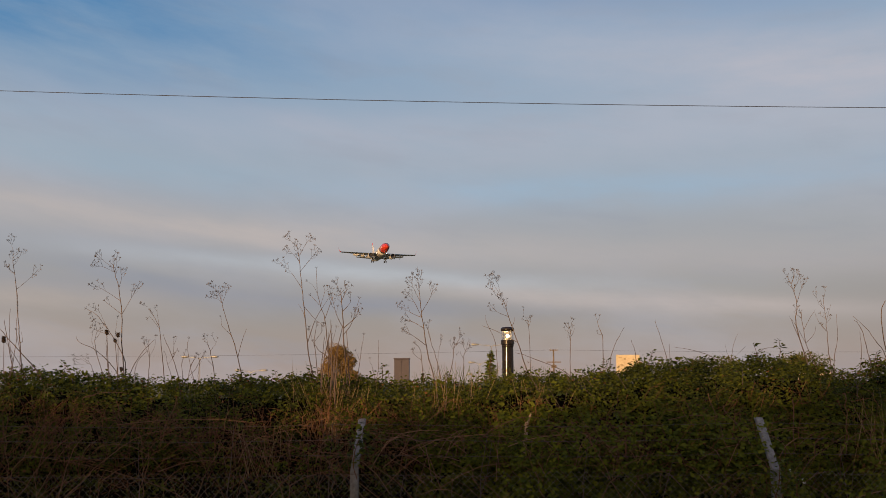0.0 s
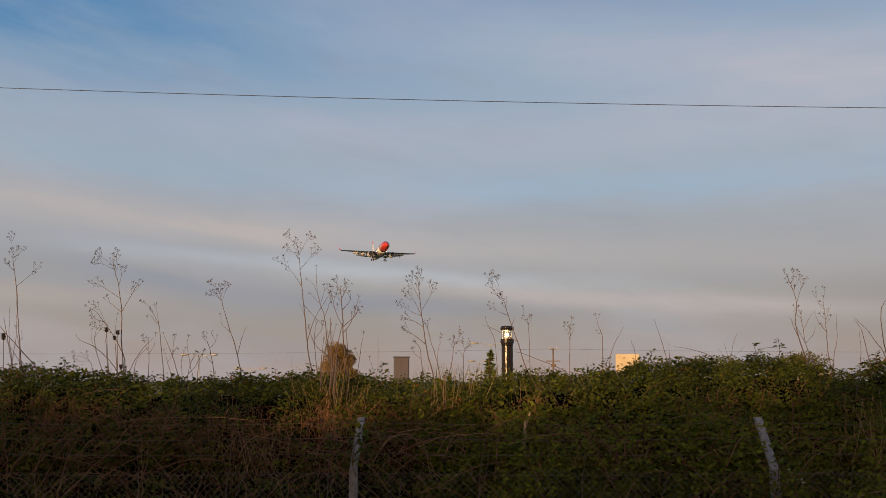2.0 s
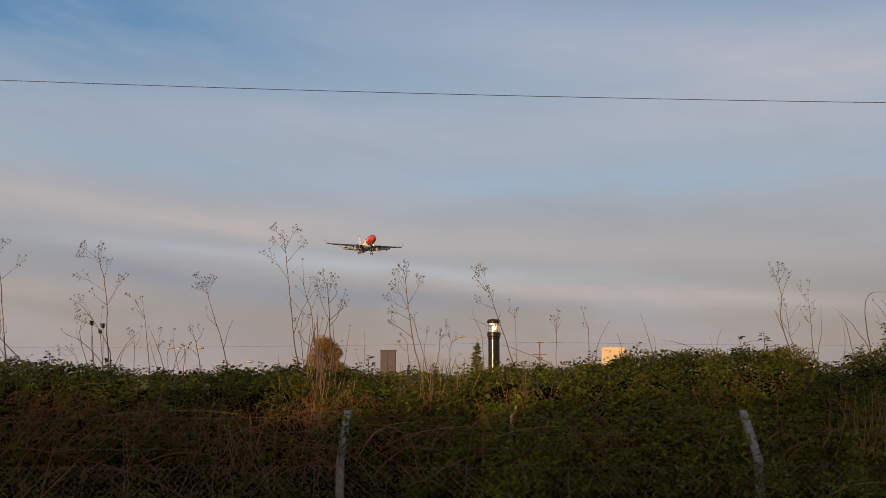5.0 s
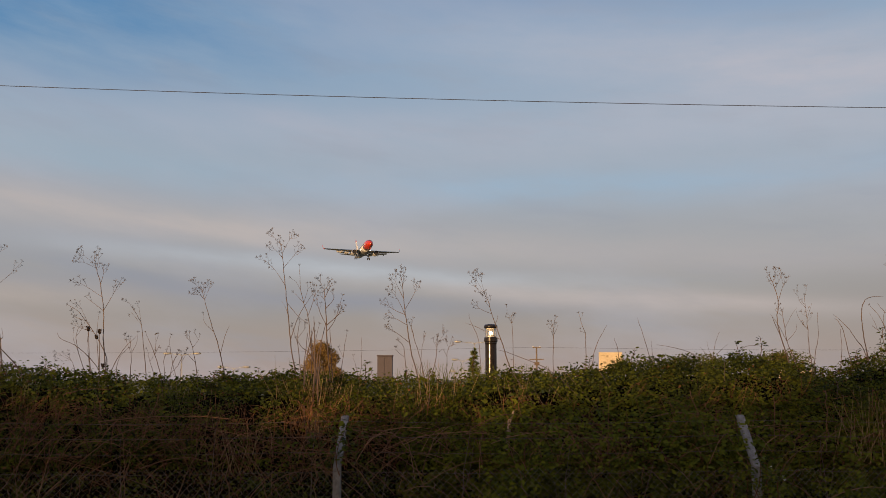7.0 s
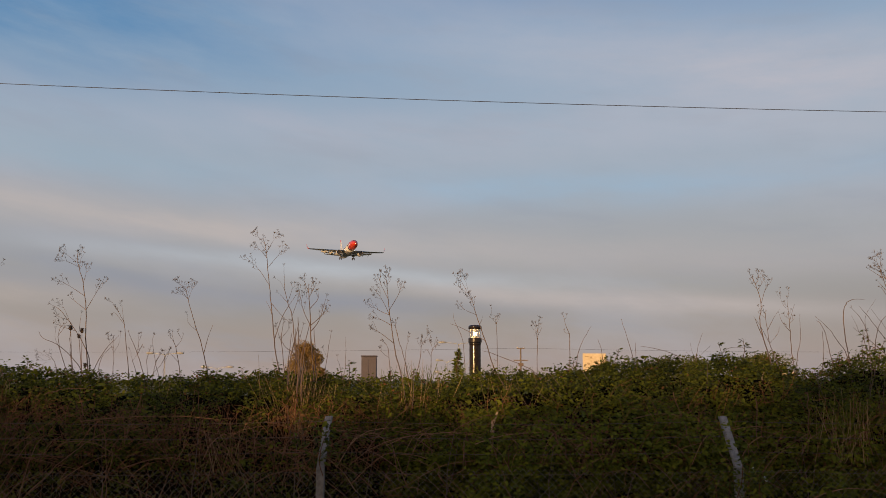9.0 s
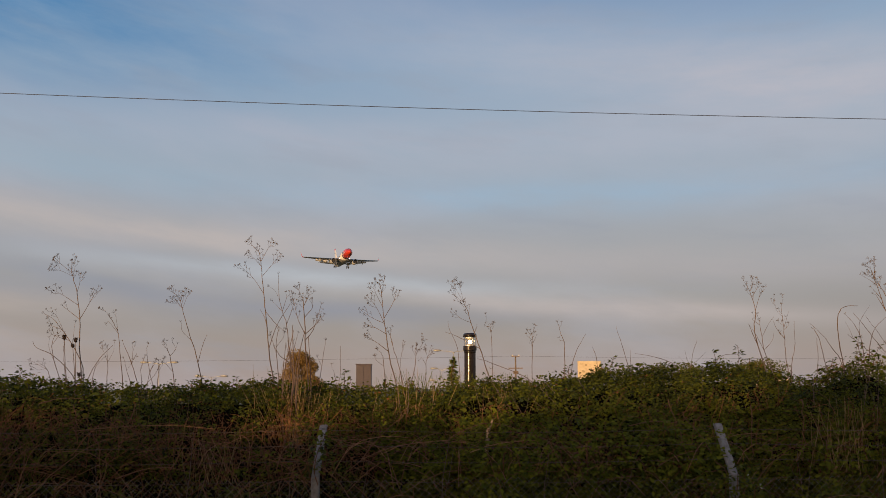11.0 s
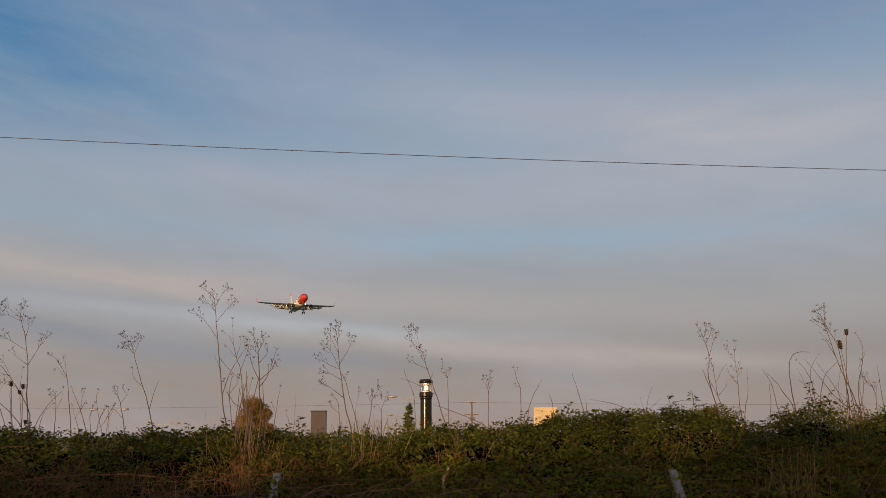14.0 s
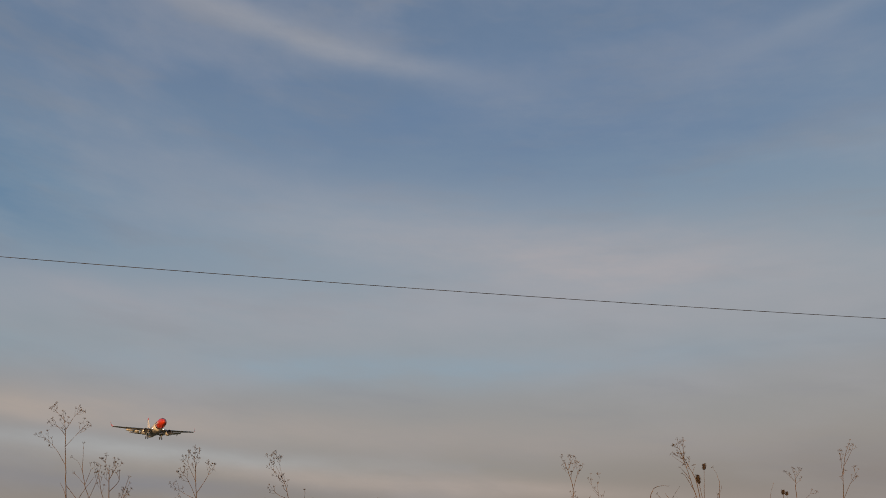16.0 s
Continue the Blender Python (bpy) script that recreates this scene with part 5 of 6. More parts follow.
def street_lamp(x, y, h, arm, heads=(-1, 1)):
    c = thing("street_lamp", (x, y, 0), "tall grey street lamp with twin arms beyond the hedge", "street lamp", "street lamps")
    b = Bag()
    b.tube([(0, 0, 0), (0, 0, 1.5), (0, 0, h)], [0.14, 0.12, 0.09], 10)
    part("pole", b, LAMPGREY, c, "", True)
    for s in heads:
        b = Bag()
        b.tube([(0, 0, h - 0.35), (s * 0.4, 0, h), (s * (arm - 0.9), 0, h + 0.25)], [0.085, 0.08, 0.075], 8)
        part("arm", b, LAMPGREY, c)
        b = Bag()
        x0 = s * (arm - 1.0)
        b.rings([[(x0 + s * u, 0.36 * w * math.cos(a), h + 0.32 + 0.27 * w * math.sin(a)) for a in np.linspace(0, 2 * math.pi, 10, endpoint=False)[::s]]
                 for u, w in ((-0.2, 0.35), (0.2, 0.8), (0.8, 1.15), (1.4, 1.0), (1.75, 0.4))])
        hd = part("lamp_head", b, LAMPGREY, c, "pale lamp head", True)
        b = Bag()
        b.box((x0 + s * 0.9 - 0.45, -0.15, h + 0.10), (x0 + s * 0.9 + 0.45, 0.15, h + 0.17))
        part("lens", b, LAMPGREY, hd)


for x, y, h, arm in ((11.2, 235.4, 10.9, 4.1), (8.9, 248.6, 6.9, 2.2), (8.6, 261.9, 4.1, 2.0), (-58.2, 235.4, 8.2, 3.7), (-46.4, 238.0, 5.0, 3.2), (86.4, 235.4, 4.4, 3.0), (124, 242.0, 3.6, 3.0)):
    street_lamp(x, y, h, arm)


def build_barrier():
    c = thing("barrier", (15.8, 40, 0), "low pale barrier rail on posts lit orange by the sun", "barrier")
    for x in (-0.68, 0.1, 0.62):
        b = Bag()
        b.tube([(x, 0, 0), (x, 0, EYE + 0.46)], 0.05, 8)
        part("post", b, BOARD, c)
    for x0, x1, z in ((-0.68, -0.42, 0.30), (-0.02, 0.34, 0.26)):
        b = Bag()
        b.box((x0, -0.07, EYE + z - 0.05), (x1, -0.052, EYE + z + 0.05))
        part("rail", b, BOARD, c)


build_barrier()


def build_pole():
    c = thing("utility_pole", (11.56, 103.1, 0), "wooden utility pole with a crossarm and a small box", "utility pole")
    h = EYE + 3.4
    b = Bag()
    b.tube([(0, 0, 0), (0, 0, h)], [0.11, 0.075], 10)
    part("post", b, WOOD, c, "", True)
    b = Bag()
    b.box((-0.42, -0.12, h - 0.12), (0.42, -0.04, h - 0.02))
    part("crossarm", b, WOOD, c)
    b = Bag()
    b.box((-0.26, -0.3, EYE + 1.45), (0.26, -0.06, EYE + 1.78))
    part("box", b, WOOD, c, "brown equipment box", False, 0.02)
    b = Bag()
    b.box((-0.75, -0.13, EYE + 2.02), (0.75, -0.05, EYE + 2.12))
    part("crossarm", b, WOOD, c)
    for s in (-0.36, 0.36):
        b = Bag()
        b.rings([circle(8, r, z, s, -0.08) for r, z in ((0.04, h - 0.02), (0.06, h + 0.04), (0.03, h + 0.10))])
        part("insulator", b, WHITE, c)
    for x0, z0, x1, z1 in ((0, EYE + 3.35, -70, EYE + 2.9), (0, EYE + 3.35, 62, EYE + 3.2)):
        b = Bag()
        b.tube([(x0 + (x1 - x0) * t, -0.08, z0 + (z1 - z0) * t - 1.0 * t * (1 - t)) for t in np.linspace(0, 1, 24)], 0.009, 4)
        part("line", b, CABLE, c, "thin sagging wire")


build_pole()


def leafy_tree(name, x, y, top, width, n, leaf, seed, mat, label, tall=1.0, cone=0.0):
    """A trunk with limbs and a crown of leaves gathered in uneven clumps."""
    rng = np.random.default_rng(seed)
    c = thing(name, (x, y, 0), label, "shrub" if width < 3 else "tree")
    h = EYE + top
    b = Bag()
    b.tube([(0, 0, 0), (0.05, 0, h * 0.4), (0.0, 0.03, h * 0.8)], [0.05 + width * 0.03, 0.04 + width * 0.02, 0.02], 8)
    part("trunk", b, WOOD, c, "", True)
    clumps = []
    ch = width * tall
    for k in range(26):
        a, u = rng.uniform(0, 6.3), rng.uniform(-0.9, 0.85)
        r = math.sqrt(max(0, 1 - u * u)) * width * 0.40
        r *= 1 - cone * (u + 0.9) / 1.75
        clumps.append((r * math.cos(a), r * math.sin(a), h - ch * 0.5 + u * ch * 0.42, width * rng.uniform(0.13, 0.24) * (1 - 0.4 * cone * (u + 0.9) / 1.75)))
    for q in clumps[:9]:
        b = Bag()
        s = Vector((0.02, 0, h * 0.5))
        e = Vector(q[:3])
        b.tube([s, s.lerp(e, 0.5) + Vector((0, 0, -0.05 * width)), e], [0.02 + 0.012 * width, 0.015, 0.006], 5)
        part("limb", b, WOOD, c)
    i = rng.integers(0, len(clumps), n)
    q = np.array(clumps)[i]
    d = rng.normal(size=(n, 3))
    d /= np.linalg.norm(d, axis=1, keepdims=True)
    p = q[:, :3] + d * (q[:, 3:] * rng.uniform(0.2, 1.1, (n, 1)) ** 0.6)
    p = p[p[:, 2] < h + 0.1]
    m = len(p)
    leaf_mesh("crown", p, rng.normal(size=(m, 3)), rng.normal(size=(m, 3)) + np.array([0, -0.4, 0.6]), rng.uniform(0.7, 1.3, m) * leaf, mat, c)


OLIVE = material("olive_foliage", (0.15, 0.15, 0.04), (0.06, 0.07, 0.02), 0.8, scale=2, island=0.5, spec=0.05, translucent=0.2)
NEEDLE = material("conifer_needles", (0.22, 0.25, 0.06), (0.12, 0.15, 0.04), 0.6, scale=3, island=0.6, translucent=0.2)
GOLDEN = material("golden_foliage", (0.33, 0.20, 0.05), (0.17, 0.11, 0.035), 0.7, scale=2, island=0.5, translucent=0.2)
leafy_tree("columnar_shrub", -2.22, 18.4, 0.93, 1.30, 20000, 0.036, 71, GOLDEN, "narrow olive shrub lit golden by the low sun", 1.35, 0.7)
leafy_tree("round_tree", 12.1, 43.6, 1.24, 3.5, 14000, 0.10, 72, OLIVE, "rounded olive-green tree crown beyond the hedge")
leafy_tree("round_tree", 16.5, 43.6, 1.36, 2.6, 9000, 0.10, 73, OLIVE, "rounded olive-green tree crown beyond the hedge")
leafy_tree("round_tree", 24.6, 47.5, 1.55, 3.2, 4000, 0.11, 74, OLIVE, "rounded olive-green tree crown beyond the hedge")
leafy_tree("round_tree", 28.6, 47.5, 1.45, 4.2, 4000, 0.11, 75, OLIVE, "rounded olive-green tree crown beyond the hedge")


def build_conifer(x, y, top):
    """A young conifer: straight leader and whorls of drooping needle-clad branches that widen downwards."""
    rng = np.random.default_rng(77)
    h = EYE + top
    c = thing("young_conifer", (x, y, 0), "small green conifer with a pointed top standing beyond the hedge", "tree")
    b = Bag()
    b.tube([(0, 0, 0), (0.01, 0, h * 0.6), (0, 0, h)], [0.035, 0.02, 0.004], 7)
    part("trunk", b, WOOD, c, "", True)
    z = h - 0.03
    while z > h - 1.3:
        reach = (0.012 + 0.27 * (h - z)) * rng.uniform(0.8, 1.15)
        for k in range(7):
            a = 2 * math.pi * (k + rng.uniform(-0.5, 0.5)) / 7
            d = Vector((math.cos(a), math.sin(a), 0))
            tip = d * reach * rng.uniform(0.65, 1.15) + Vector((0, 0, z + rng.uniform(-0.06, 0.06)))
            b = Bag()
            b.tube([Vector((0, 0, z)), Vector((0, 0, z + 0.01)).lerp(tip, 0.55), tip], [0.006, 0.004, 0.002], 4)
            limb = part("limb", b, WOOD, c)
            n = int(16 + 110 * reach)
            t = rng.uniform(0.15, 1.05, n)
            p = np.stack([t * tip.x, t * tip.y, z + (tip.z - z) * t], -1)
            side = rng.choice((-1, 1), n)
            dirs = np.stack([d.x - side * d.y * 1.2, d.y + side * d.x * 1.2, rng.normal(0.1, 0.4, n)], -1)
            leaf_mesh("needles", p, dirs, np.stack([rng.normal(0, 0.3, n), rng.normal(-0.4, 0.3, n), np.ones(n)], -1), rng.uniform(0.03, 0.06, n), NEEDLE, limb)
        z -= 0.062


build_conifer(0.80, 14.5, 0.51)


# ---- unseen hedgerow on the near side, added to shade the lower part of the hedge ----
def sun_gap(x):
    """How far the unseen hedgerow is lowered to let sun through: two low gaps."""
    return np.exp(-((x + 13.8) / 1.7) ** 4) + 0.8 * np.exp(-((x + 21.2) / 1.2) ** 4)


def row_top(x):
    # Height follows where sun and shade are wanted on the hedge opposite.
    return 3.55 + 0.30 * wobble(x * 0.8, x * 0.0, 31) + 0.15 * wobble(x * 3.3, x * 0.0, 32) - 0.30 * sun_gap(x) + 0.06 * np.exp(-((x + 18.0) / 1.6) ** 4) + 0.45 * np.clip((x + 9.6) / 1.6, 0, 1)


def build_shade_hedgerow():
    b = Bag()
    nx, ny = 260, 9
    gx, gs = np.meshgrid(np.linspace(-70, 60, nx), np.linspace(-1, 1, ny))
    z = 0.4 + (row_top(gx) - 0.4) * (1 - gs ** 4)
    y = -15 + 1.6 * gs
    b.v = np.stack([gx, y, z], -1).reshape(-1, 3).tolist()
    i = np.arange(nx * ny).reshape(ny, nx)
    b.f = np.stack([i[:-1, :-1], i[:-1, 1:], i[1:, 1:], i[1:, :-1]], -1).reshape(-1, 4).tolist()
    o = part("shade_hedgerow", b, LEAF)
    tagged(o, "unseen tall loose hedgerow added to shade the lower part of the hedge", "hedge", kind="structure")
    rng = np.random.default_rng(33)
    n = 12500
    x = rng.uniform(-34, 12, n)
    up = rng.uniform(-0.1, 0.9, n)
    dens = 0.78 - 0.22 * np.clip((x + 13.5) / 1.5, 0, 1) + 0.4 * wobble(x * 1.4, up * 2.0, 35) - 0.8 * sun_gap(x)
    keep = rng.uniform(0, 1, n) < dens * np.clip((0.95 - up) / 0.5, 0, 1)
    x, up = x[keep], up[keep]
    m = len(x)
    p = np.stack([x, -15 + rng.normal(0, 0.5, m), row_top(x) + up], -1)
    leaf_mesh("shade_hedgerow_leaves", p, rng.normal(size=(m, 3)), rng.normal(size=(m, 3)), rng.uniform(0.10, 0.19, m), LEAF, o)


build_shade_hedgerow()


# ---- airliner ----
RED = material("airliner_red", (0.64, 0.05, 0.016), (0.56, 0.042, 0.014), 0.28, scale=0.6, coat=0.4)
CREAM = material("airliner_white", (0.74, 0.73, 0.71), (0.66, 0.65, 0.62), 0.3, scale=0.5, coat=0.3)
WINGGREY = material("wing_grey", (0.34, 0.335, 0.335), (0.27, 0.265, 0.27), 0.4, 0.2, scale=0.6)
BARE = material("bare_metal", (0.6, 0.58, 0.55), (0.5, 0.48, 0.46), 0.25, 1.0, scale=2)
DARK = material("dark_rubber", (0.018, 0.018, 0.02), (0.03, 0.03, 0.03), 0.7, scale=3)
PANE = material("dark_window", (0.02, 0.022, 0.026), (0.03, 0.03, 0.035), 0.12, scale=3)


def build_airliner():
    h, p, bank = radians(14.0), radians(4.3), radians(-1.1)
    fwd = Vector((math.sin(h) * math.cos(p), -math.cos(h) * math.cos(p), math.sin(p)))
    left = Vector((math.cos(h), math.sin(h), 0))
    up = fwd.cross(left)
    left, up = left * math.cos(bank) + up * math.sin(bank), up * math.cos(bank) - left * math.sin(bank)
    jet = thing("airliner", (0, 0, 0), "white twin-engined airliner with a red nose, flying with landing gear down", "airplane")
    m = Matrix((fwd, left, up)).transposed().to_4x4()
    m.translation = (-24.1, 417.8, EYE + 58.2)
    jet.matrix_world = m

    stations = [(0.0, 0.06, -0.62), (-0.25, 0.42, -0.58), (-0.7, 0.75, -0.50), (-1.5, 1.12, -0.36), (-2.6, 1.48, -0.18), (-3.8, 1.72, -0.06), (-5.2, 1.85, 0), (-6.8, 1.88, 0), (-9.0, 1.88, 0),
                (-9.3, 1.88, 0), (-15, 1.88, 0), (-24, 1.88, 0), (-27, 1.82, 0.05), (-30, 1.58, 0.25), (-33, 1.18, 0.55), (-36, 0.70, 0.92), (-37.6, 0.40, 1.15), (-38.2, 0.18, 1.25)]

    def ring(s, n=32, grow=0.0):
        x, r, z = s
        return [(x, (r + grow) * math.cos(a), z + (r + grow) * (1.06 if math.sin(a) < 0 else 1.0) * math.sin(a)) for a in np.linspace(0, 2 * math.pi, n, endpoint=False)]

    b = Bag()
    b.rings([ring(s) for s in stations[:9]])
    part("nose_section", b, RED, jet, "glossy red nose", True)
    b = Bag()
    b.rings([ring(s, grow=0.006) for s in stations[8:10]], False)
    part("stripe", b, DARK, jet, "thin dark ring behind the red nose")
    b = Bag()
    b.rings([ring(s) for s in stations[9:]])
    part("fuselage", b, CREAM, jet, "white fuselage", True)
    b = Bag()
    b.rings([[(x, w * math.cos(a), -1.35 + d * math.sin(a)) for a in np.linspace(0, 2 * math.pi, 20, endpoint=False)] for x, w, d in
             ((-11.5, 0.5, 0.4), (-13, 1.7, 0.78), (-16, 2.05, 0.98), (-20, 2.05, 0.98), (-22.5, 1.6, 0.72), (-24.5, 0.4, 0.35))])
    part("belly_fairing", b, WINGGREY, jet, "grey belly fairing", True)

    def foil(x, y, z, chord, thick, twist=0.0):
        pts = []
        for u, t in ((0, 0), (0.03, 0.5), (0.15, 0.9), (0.35, 1.0), (0.65, 0.62), (1, 0.04), (0.65, -0.35), (0.35, -0.55), (0.15, -0.5), (0.03, -0.3)):
            pts.append((x - u * chord, y, z + t * thick - u * twist))
        return pts

    for s in (-1, 1):
        rings = [foil(-12.6, s * 1.2, -1.2, 8.0, 0.55), foil(-13.6, s * 2.6, -1.1, 6.9, 0.48), foil(-15.6, s * 6.0, -0.75, 4.5, 0.30), foil(-18.4, s * 11.5, -0.1, 3.0, 0.2), foil(-21.1, s * 16.8, 0.55, 1.7, 0.12)]
        b = Bag()
        b.rings([r if s < 0 else r[::-1] for r in rings])
        w = part("wing", b, WINGGREY, jet, "swept grey wing")
        b = Bag()
        b.rings([[(x + 0.05, s * y, z + 0.04), (x - 0.22, s * y, z + 0.16 * k), (x - 0.26, s * y, z - 0.10 * k)] for x, y, z, k in ((-13.5, 2.6, -1.1, 1.7), (-15.5, 6.0, -0.75, 1.3), (-18.3, 11.5, -0.1, 1.0), (-21.0, 16.8, 0.55, 0.7))])
        part("slat", b, BARE, w, "bright metal leading edge")
        rings = [foil(-21.1, s * 16.8, 0.55, 1.7, 0.10), foil(-21.7, s * 17.25, 0.9, 1.35, 0.08), foil(-22.5, s * 17.5, 1.7, 1.0, 0.06), foil(-23.4, s * 17.75, 2.95, 0.5, 0.03)]
        rings = [[(x, y + s * (z - zc) * 0.8, zc) for x, y, z in r] for r, zc in zip(rings, (0.6, 0.95, 1.75, 3.0))]
        b = Bag()
        b.rings([r if s < 0 else r[::-1] for r in rings])
        part("winglet", b, RED, w, "red upturned winglet")
        for y0, y1, x0, x1, z0, z1, c0, c1 in ((2.4, 5.7, -20.3, -20.1, -1.35, -0.95, 1.9, 1.5), (6.2, 11.4, -20.2, -21.4, -0.92, -0.28, 1.4, 0.95)):
            b = Bag()
            dn = 0.36
            b.rings([[(x, s * y, z + 0.10), (x - c * 0.5, s * y, z + 0.10 - c * 0.5 * dn), (x - c, s * y, z - c * dn), (x - c * 0.5, s * y, z - 0.08 - c * 0.5 * dn), (x, s * y, z - 0.12)]
                     for y, x, z, c in ((y0, x0, z0, c0), (y1, x1, z1, c1))])
            part("flap", b, CREAM, w, "lowered pale flap")
        for y, x, z in ((3.6, -19.0, -1.3), (7.2, -19.2, -0.85), (9.8, -19.9, -0.55)):
            b = Bag()
            b.tube([(x + 1.4, s * y, z + 0.0), (x + 0.5, s * y, z - 0.25), (x - 1.2, s * y, z - 0.5), (x - 2.8, s * y, z - 0.95)], [0.06, 0.23, 0.22, 0.04], 8)
            part("track_fairing", b, CREAM, w, "", True)
        # engine
        b = Bag()
        prof = [(-12.95, 0.90), (-12.80, 0.96), (-12.82, 1.02), (-13.1, 1.10), (-14.0, 1.17), (-15.2, 1.14), (-16.4, 0.98), (-17.2, 0.82)]

        def hoop(x, r, n=28):
            return [(x, s * 4.83 + r * math.cos(a), -2.0 + r * 0.97 * math.sin(a)) for a in np.linspace(0, 2 * math.pi, n, endpoint=False)]

        b.rings([hoop(x, r) for x, r in prof[2:]], False)
        e = part("engine", b, CREAM, jet, "white engine nacelle", True)
        b = Bag()
        b.rings([hoop(-13.25, 0.86), hoop(-12.95, 0.90), hoop(-12.80, 0.96), hoop(-12.815, 1.02), hoop(-12.95, 1.065)], False)
        part("intake_lip", b, BARE, e, "polished intake lip", True)
        b = Bag()
        b.rings([hoop(-13.25, 0.86), hoop(-13.9, 0.84), hoop(-13.92, 0.05)], True)
        part("duct", b, DARK, e, "dark intake duct")
        b = Bag()
        b.rings([hoop(-13.5, 0.02, 12), hoop(-13.65, 0.16, 12), hoop(-13.9, 0.27, 12)])
        part("spinner", b, WINGGREY, e, "", True)
        for k in range(18):
            a = 2 * math.pi * k / 18
            r = Vector((0, math.cos(a), math.sin(a)))
            t = Vector((0, -math.sin(a), math.cos(a)))
            c = Vector((-13.8, s * 4.83, -2.0))
            b = Bag()
            b.v = [c + r * 0.25 + t * 0.05, c + r * 0.82 + t * 0.11, c + r * 0.82 - t * 0.08 + Vector((-0.08, 0, 0)), c + r * 0.25 - t * 0.05 + Vector((-0.08, 0, 0))]
            b.f = [(0, 1, 2, 3)]
            part("fan_blade", b, WINGGREY, e)
        b = Bag()
        b.rings([hoop(-17.1, 0.6), hoop(-17.9, 0.45), hoop(-18.6, 0.1)])
        part("exhaust_cone", b, BARE, e, "", True)
        b = Bag()
        b.rings([[(x, s * 4.83 - w2, z1), (x, s * 4.83 + w2, z1), (x, s * 4.83 + w2, z0), (x, s * 4.83 - w2, z0)] for x, z0, z1, w2 in ((-13.6, -0.95, -0.88, 0.05), (-14.8, -1.0, -0.62, 0.16), (-17.5, -1.3, -0.85, 0.16), (-19.0, -1.0, -0.9, 0.04))])
        part("pylon", b, CREAM, e)
        # tailplane
        rings = [foil(-33.0, s * 0.5, 1.1, 4.2, 0.2), foil(-37.2, s * 7.0, 1.85, 1.5, 0.08)]
        b = Bag()
        b.rings([r if s < 0 else r[::-1] for r in rings])
        part("tailplane", b, WINGGREY, jet, "grey tailplane")
        # main gear
        g = Bag()
        g.tube([(-20.2, s * 2.86, -1.4), (-20.3, s * 2.86, -3.4)], 0.13, 8)
        g.tube([(-20.2, s * 1.5, -1.6), (-20.3, s * 2.86, -2.6)], 0.07, 6)
        gear = part("main_gear", g, WINGGREY, jet, "lowered main landing gear")
        for o in (-0.42, 0.42):
            wheel(gear, -20.3, s * 2.86 + o, -3.4, 0.56, 0.34)
        b = Bag()
        b.box((-21.0, s * 3.15 - 0.03, -2.6), (-19.8, s * 3.15 + 0.03, -1.5))
        part("gear_door", b, CREAM, gear)
        # landing light
        b = Bag()
        b.rings([[(x, s * 2.2 + r * math.cos(a), -1.0 + r * math.sin(a)) for a in np.linspace(0, 2 * math.pi, 10, endpoint=False)] for x, r in ((-13.2, 0.13), (-13.05, 0.10), (-12.98, 0.03))])
        part("landing_light", b, glowing("landing_light", (1.0, 0.9, 0.72), 6.0), jet, "bright landing light")
    # fin
    b = Bag()

    def fin_ring(x, z, c, w2):
        return [(x, 0, z), (x - 0.15 * c, w2, z), (x - 0.5 * c, w2 * 0.8, z), (x - c, 0, z), (x - 0.5 * c, -w2 * 0.8, z), (x - 0.15 * c, -w2, z)]

    b.rings([fin_ring(-27.6, 1.55, 9.3, 0.10), fin_ring(-30.6, 2.3, 6.4, 0.28), fin_ring(-36.0, 7.7, 2.95, 0.14)])
    fin = part("fin", b, CREAM, jet, "white tail fin")
    b = Bag()
    b.rings([fin_ring(-36.0, 7.7, 2.95, 0.14), fin_ring(-37.0, 8.7, 2.3, 0.10)])
    part("fin_tip", b, RED, fin, "red fin tip")
    # nose gear
    g = Bag()
    g.tube([(-4.2, 0, -1.6), (-4.3, 0, -3.15)], 0.09, 8)
    g.tube([(-3.2, 0, -1.7), (-4.3, 0, -2.6)], 0.05, 6)
    gear = part("nose_gear", g, WINGGREY, jet, "lowered nose landing gear")
    for o in (-0.22, 0.22):
        wheel(gear, -4.3, o, -3.2, 0.34, 0.2)
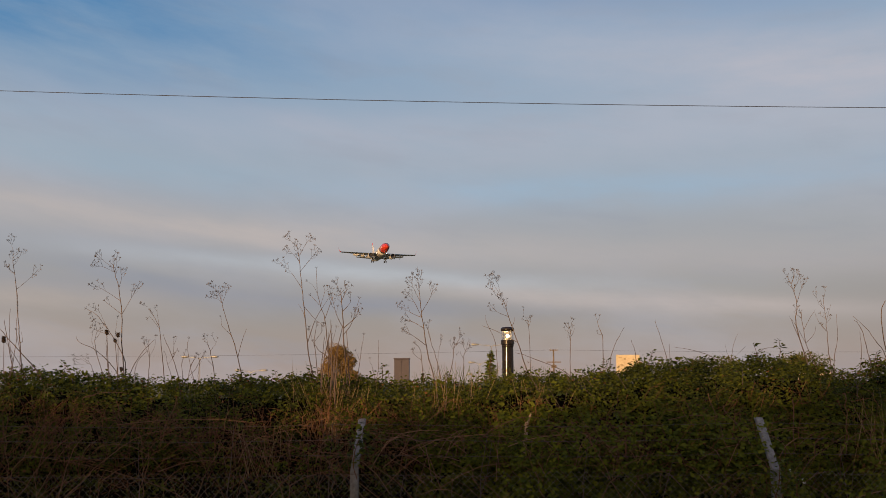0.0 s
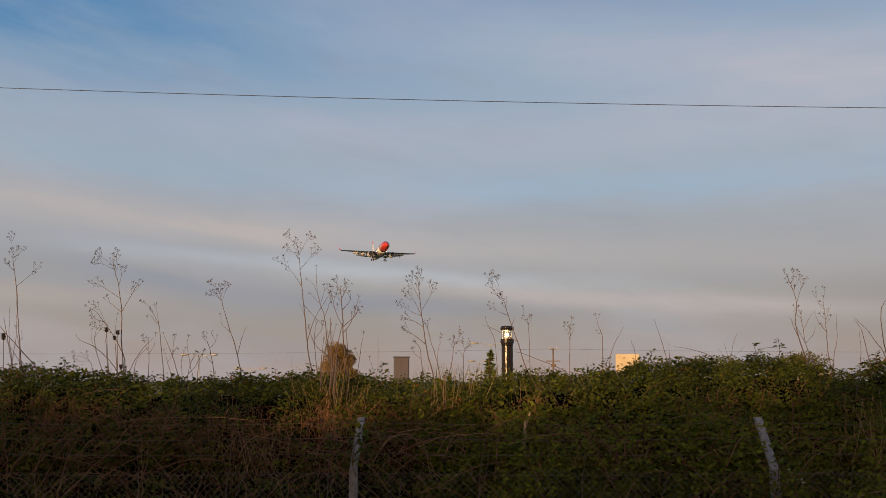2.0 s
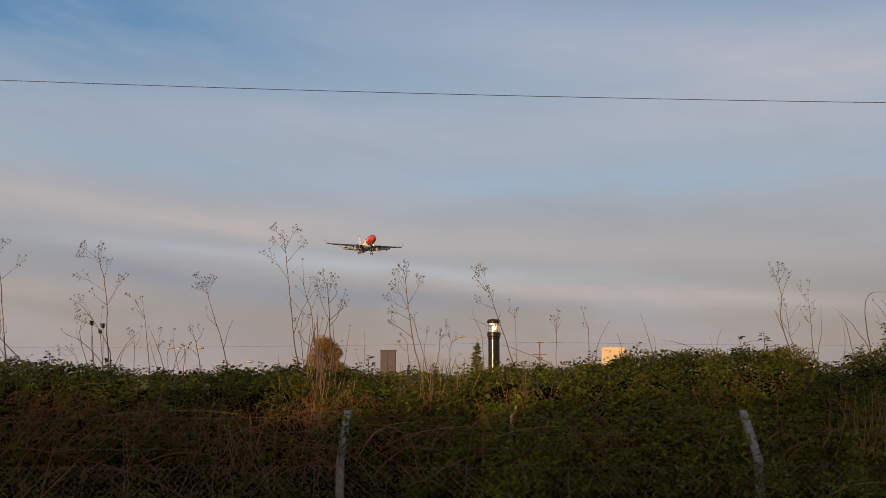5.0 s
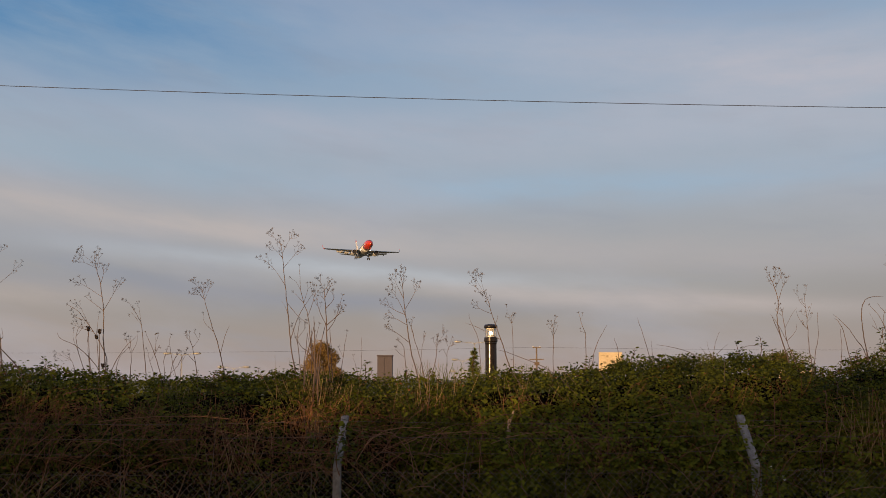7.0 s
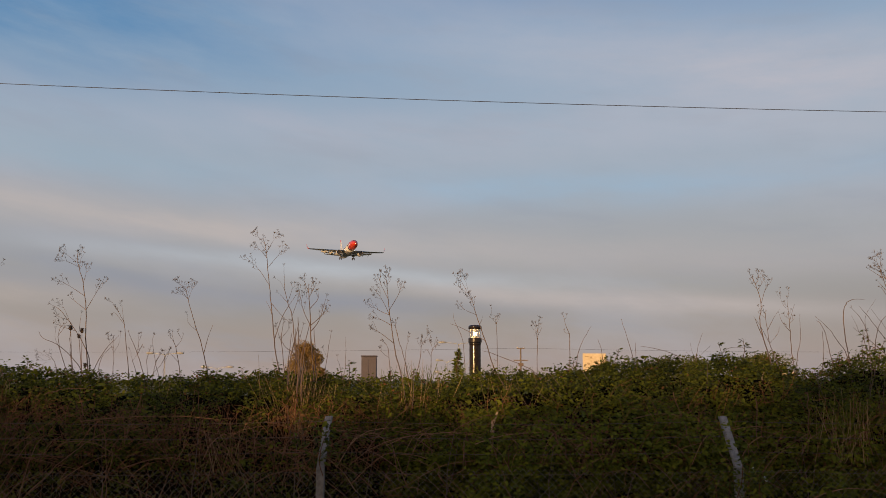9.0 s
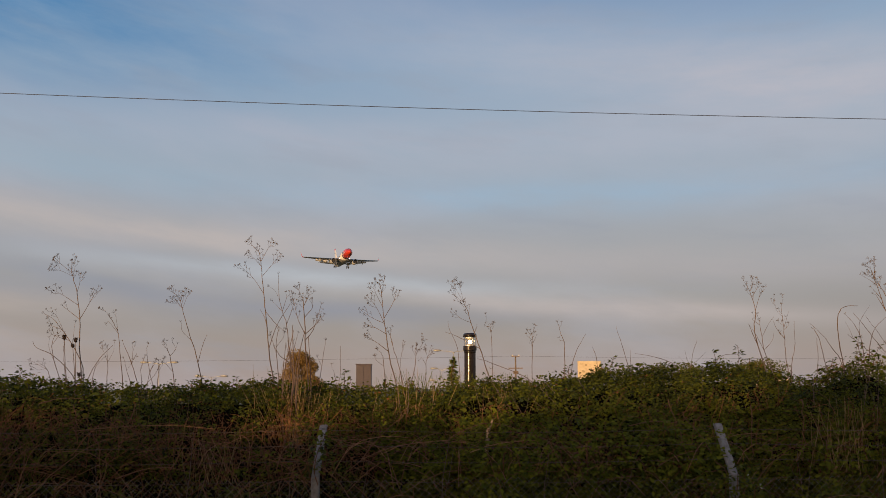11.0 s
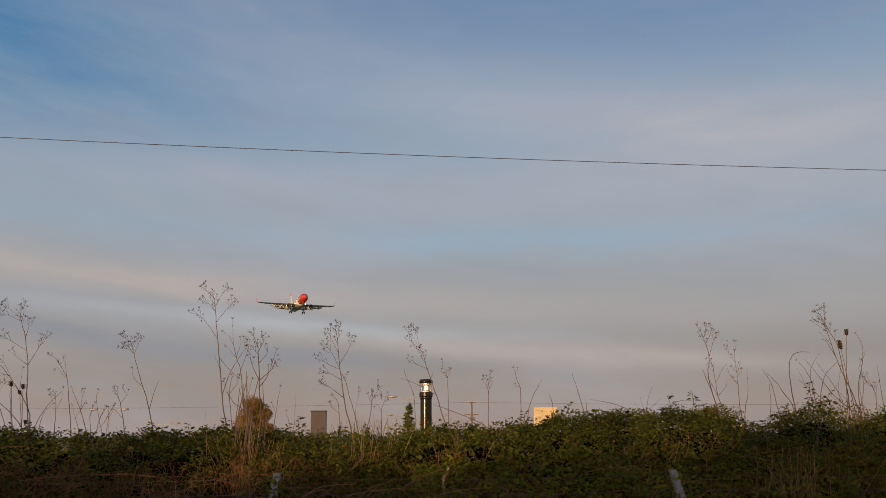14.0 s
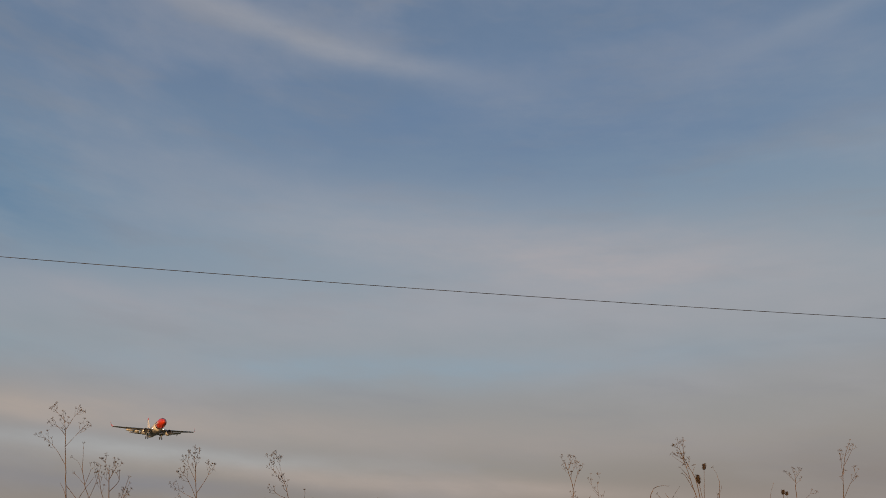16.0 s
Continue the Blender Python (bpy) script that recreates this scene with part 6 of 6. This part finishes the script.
    for o in (-0.38, 0.38):
        b = Bag()
        b.box((-4.9, o - 0.02, -2.5), (-3.0, o + 0.02, -1.75))
        part("gear_door", b, RED, gear)
    # cockpit windows
    for a0, a1 in ((0.05, 0.34), (0.38, 0.66), (0.70, 0.92)):
        for s in (-1, 1):
            b = Bag()
            for x, r, z, e in ((-1.72, 1.215, -0.30, 0.50), (-2.45, 1.46, -0.19, 0.78)):
                for a in (a0, a1):
                    t = math.pi / 2 - s * a * 1.35
                    rr = r * (1.012 - 0.004)
                    b.v.append(Vector((x - 0.55 * a * a, (rr + 0.02) * math.cos(t) , z + (rr + 0.02) * math.sin(t))))
            b.f = [(0, 1, 3, 2)]
            part("windscreen", b, PANE, jet, "dark cockpit window")
    # cabin windows, a doorway outline and the plain bars that stand for the lettering
    wb = Bag()
    wb.box((-0.13, -0.012, -0.17), (0.13, 0.012, 0.17))
    wm = wb.mesh("cabin_window", PANE)
    for s in (-1, 1):
        for k in range(44):
            o = new("cabin_window", wm)
            o.parent = jet
            o.location = (-7.0 - 0.53 * k, s * 1.838, 0.42)
            o.rotation_euler = (s * 0.22, 0, 0)
        for x0, x1, z0, z1 in ((-8.4, -3.9, -0.42, -0.05), (-6.2, -5.2, 0.75, 0.95)):
            b = Bag()
            for x in np.linspace(x0, x1, 8):
                r = np.interp(-x, [3.8, 5.2, 6.8, 9], [1.72, 1.85, 1.88, 1.88]) + 0.015
                for z in (z0, z1):
                    b.v.append(Vector((x, s * math.sqrt(max(r * r - z * z, 0.01)), z)))
            b.f = [(2 * k, 2 * k + 2, 2 * k + 3, 2 * k + 1) for k in range(7)]
            part("lettering_bar", b, CREAM, jet, "plain white bar")


def wheel(parent, x, y, z, r, w):
    b = Bag()
    b.rings([[(x + q * math.cos(a), y + o, z + q * math.sin(a)) for a in np.linspace(0, 2 * math.pi, 18, endpoint=False)] for o, q in ((-w / 2, r * 0.7), (-w / 2 * 0.8, r * 0.95), (0, r), (w / 2 * 0.8, r * 0.95), (w / 2, r * 0.7))])
    t = part("wheel", b, DARK, parent, "black tyre", True)
    return t


build_airliner()
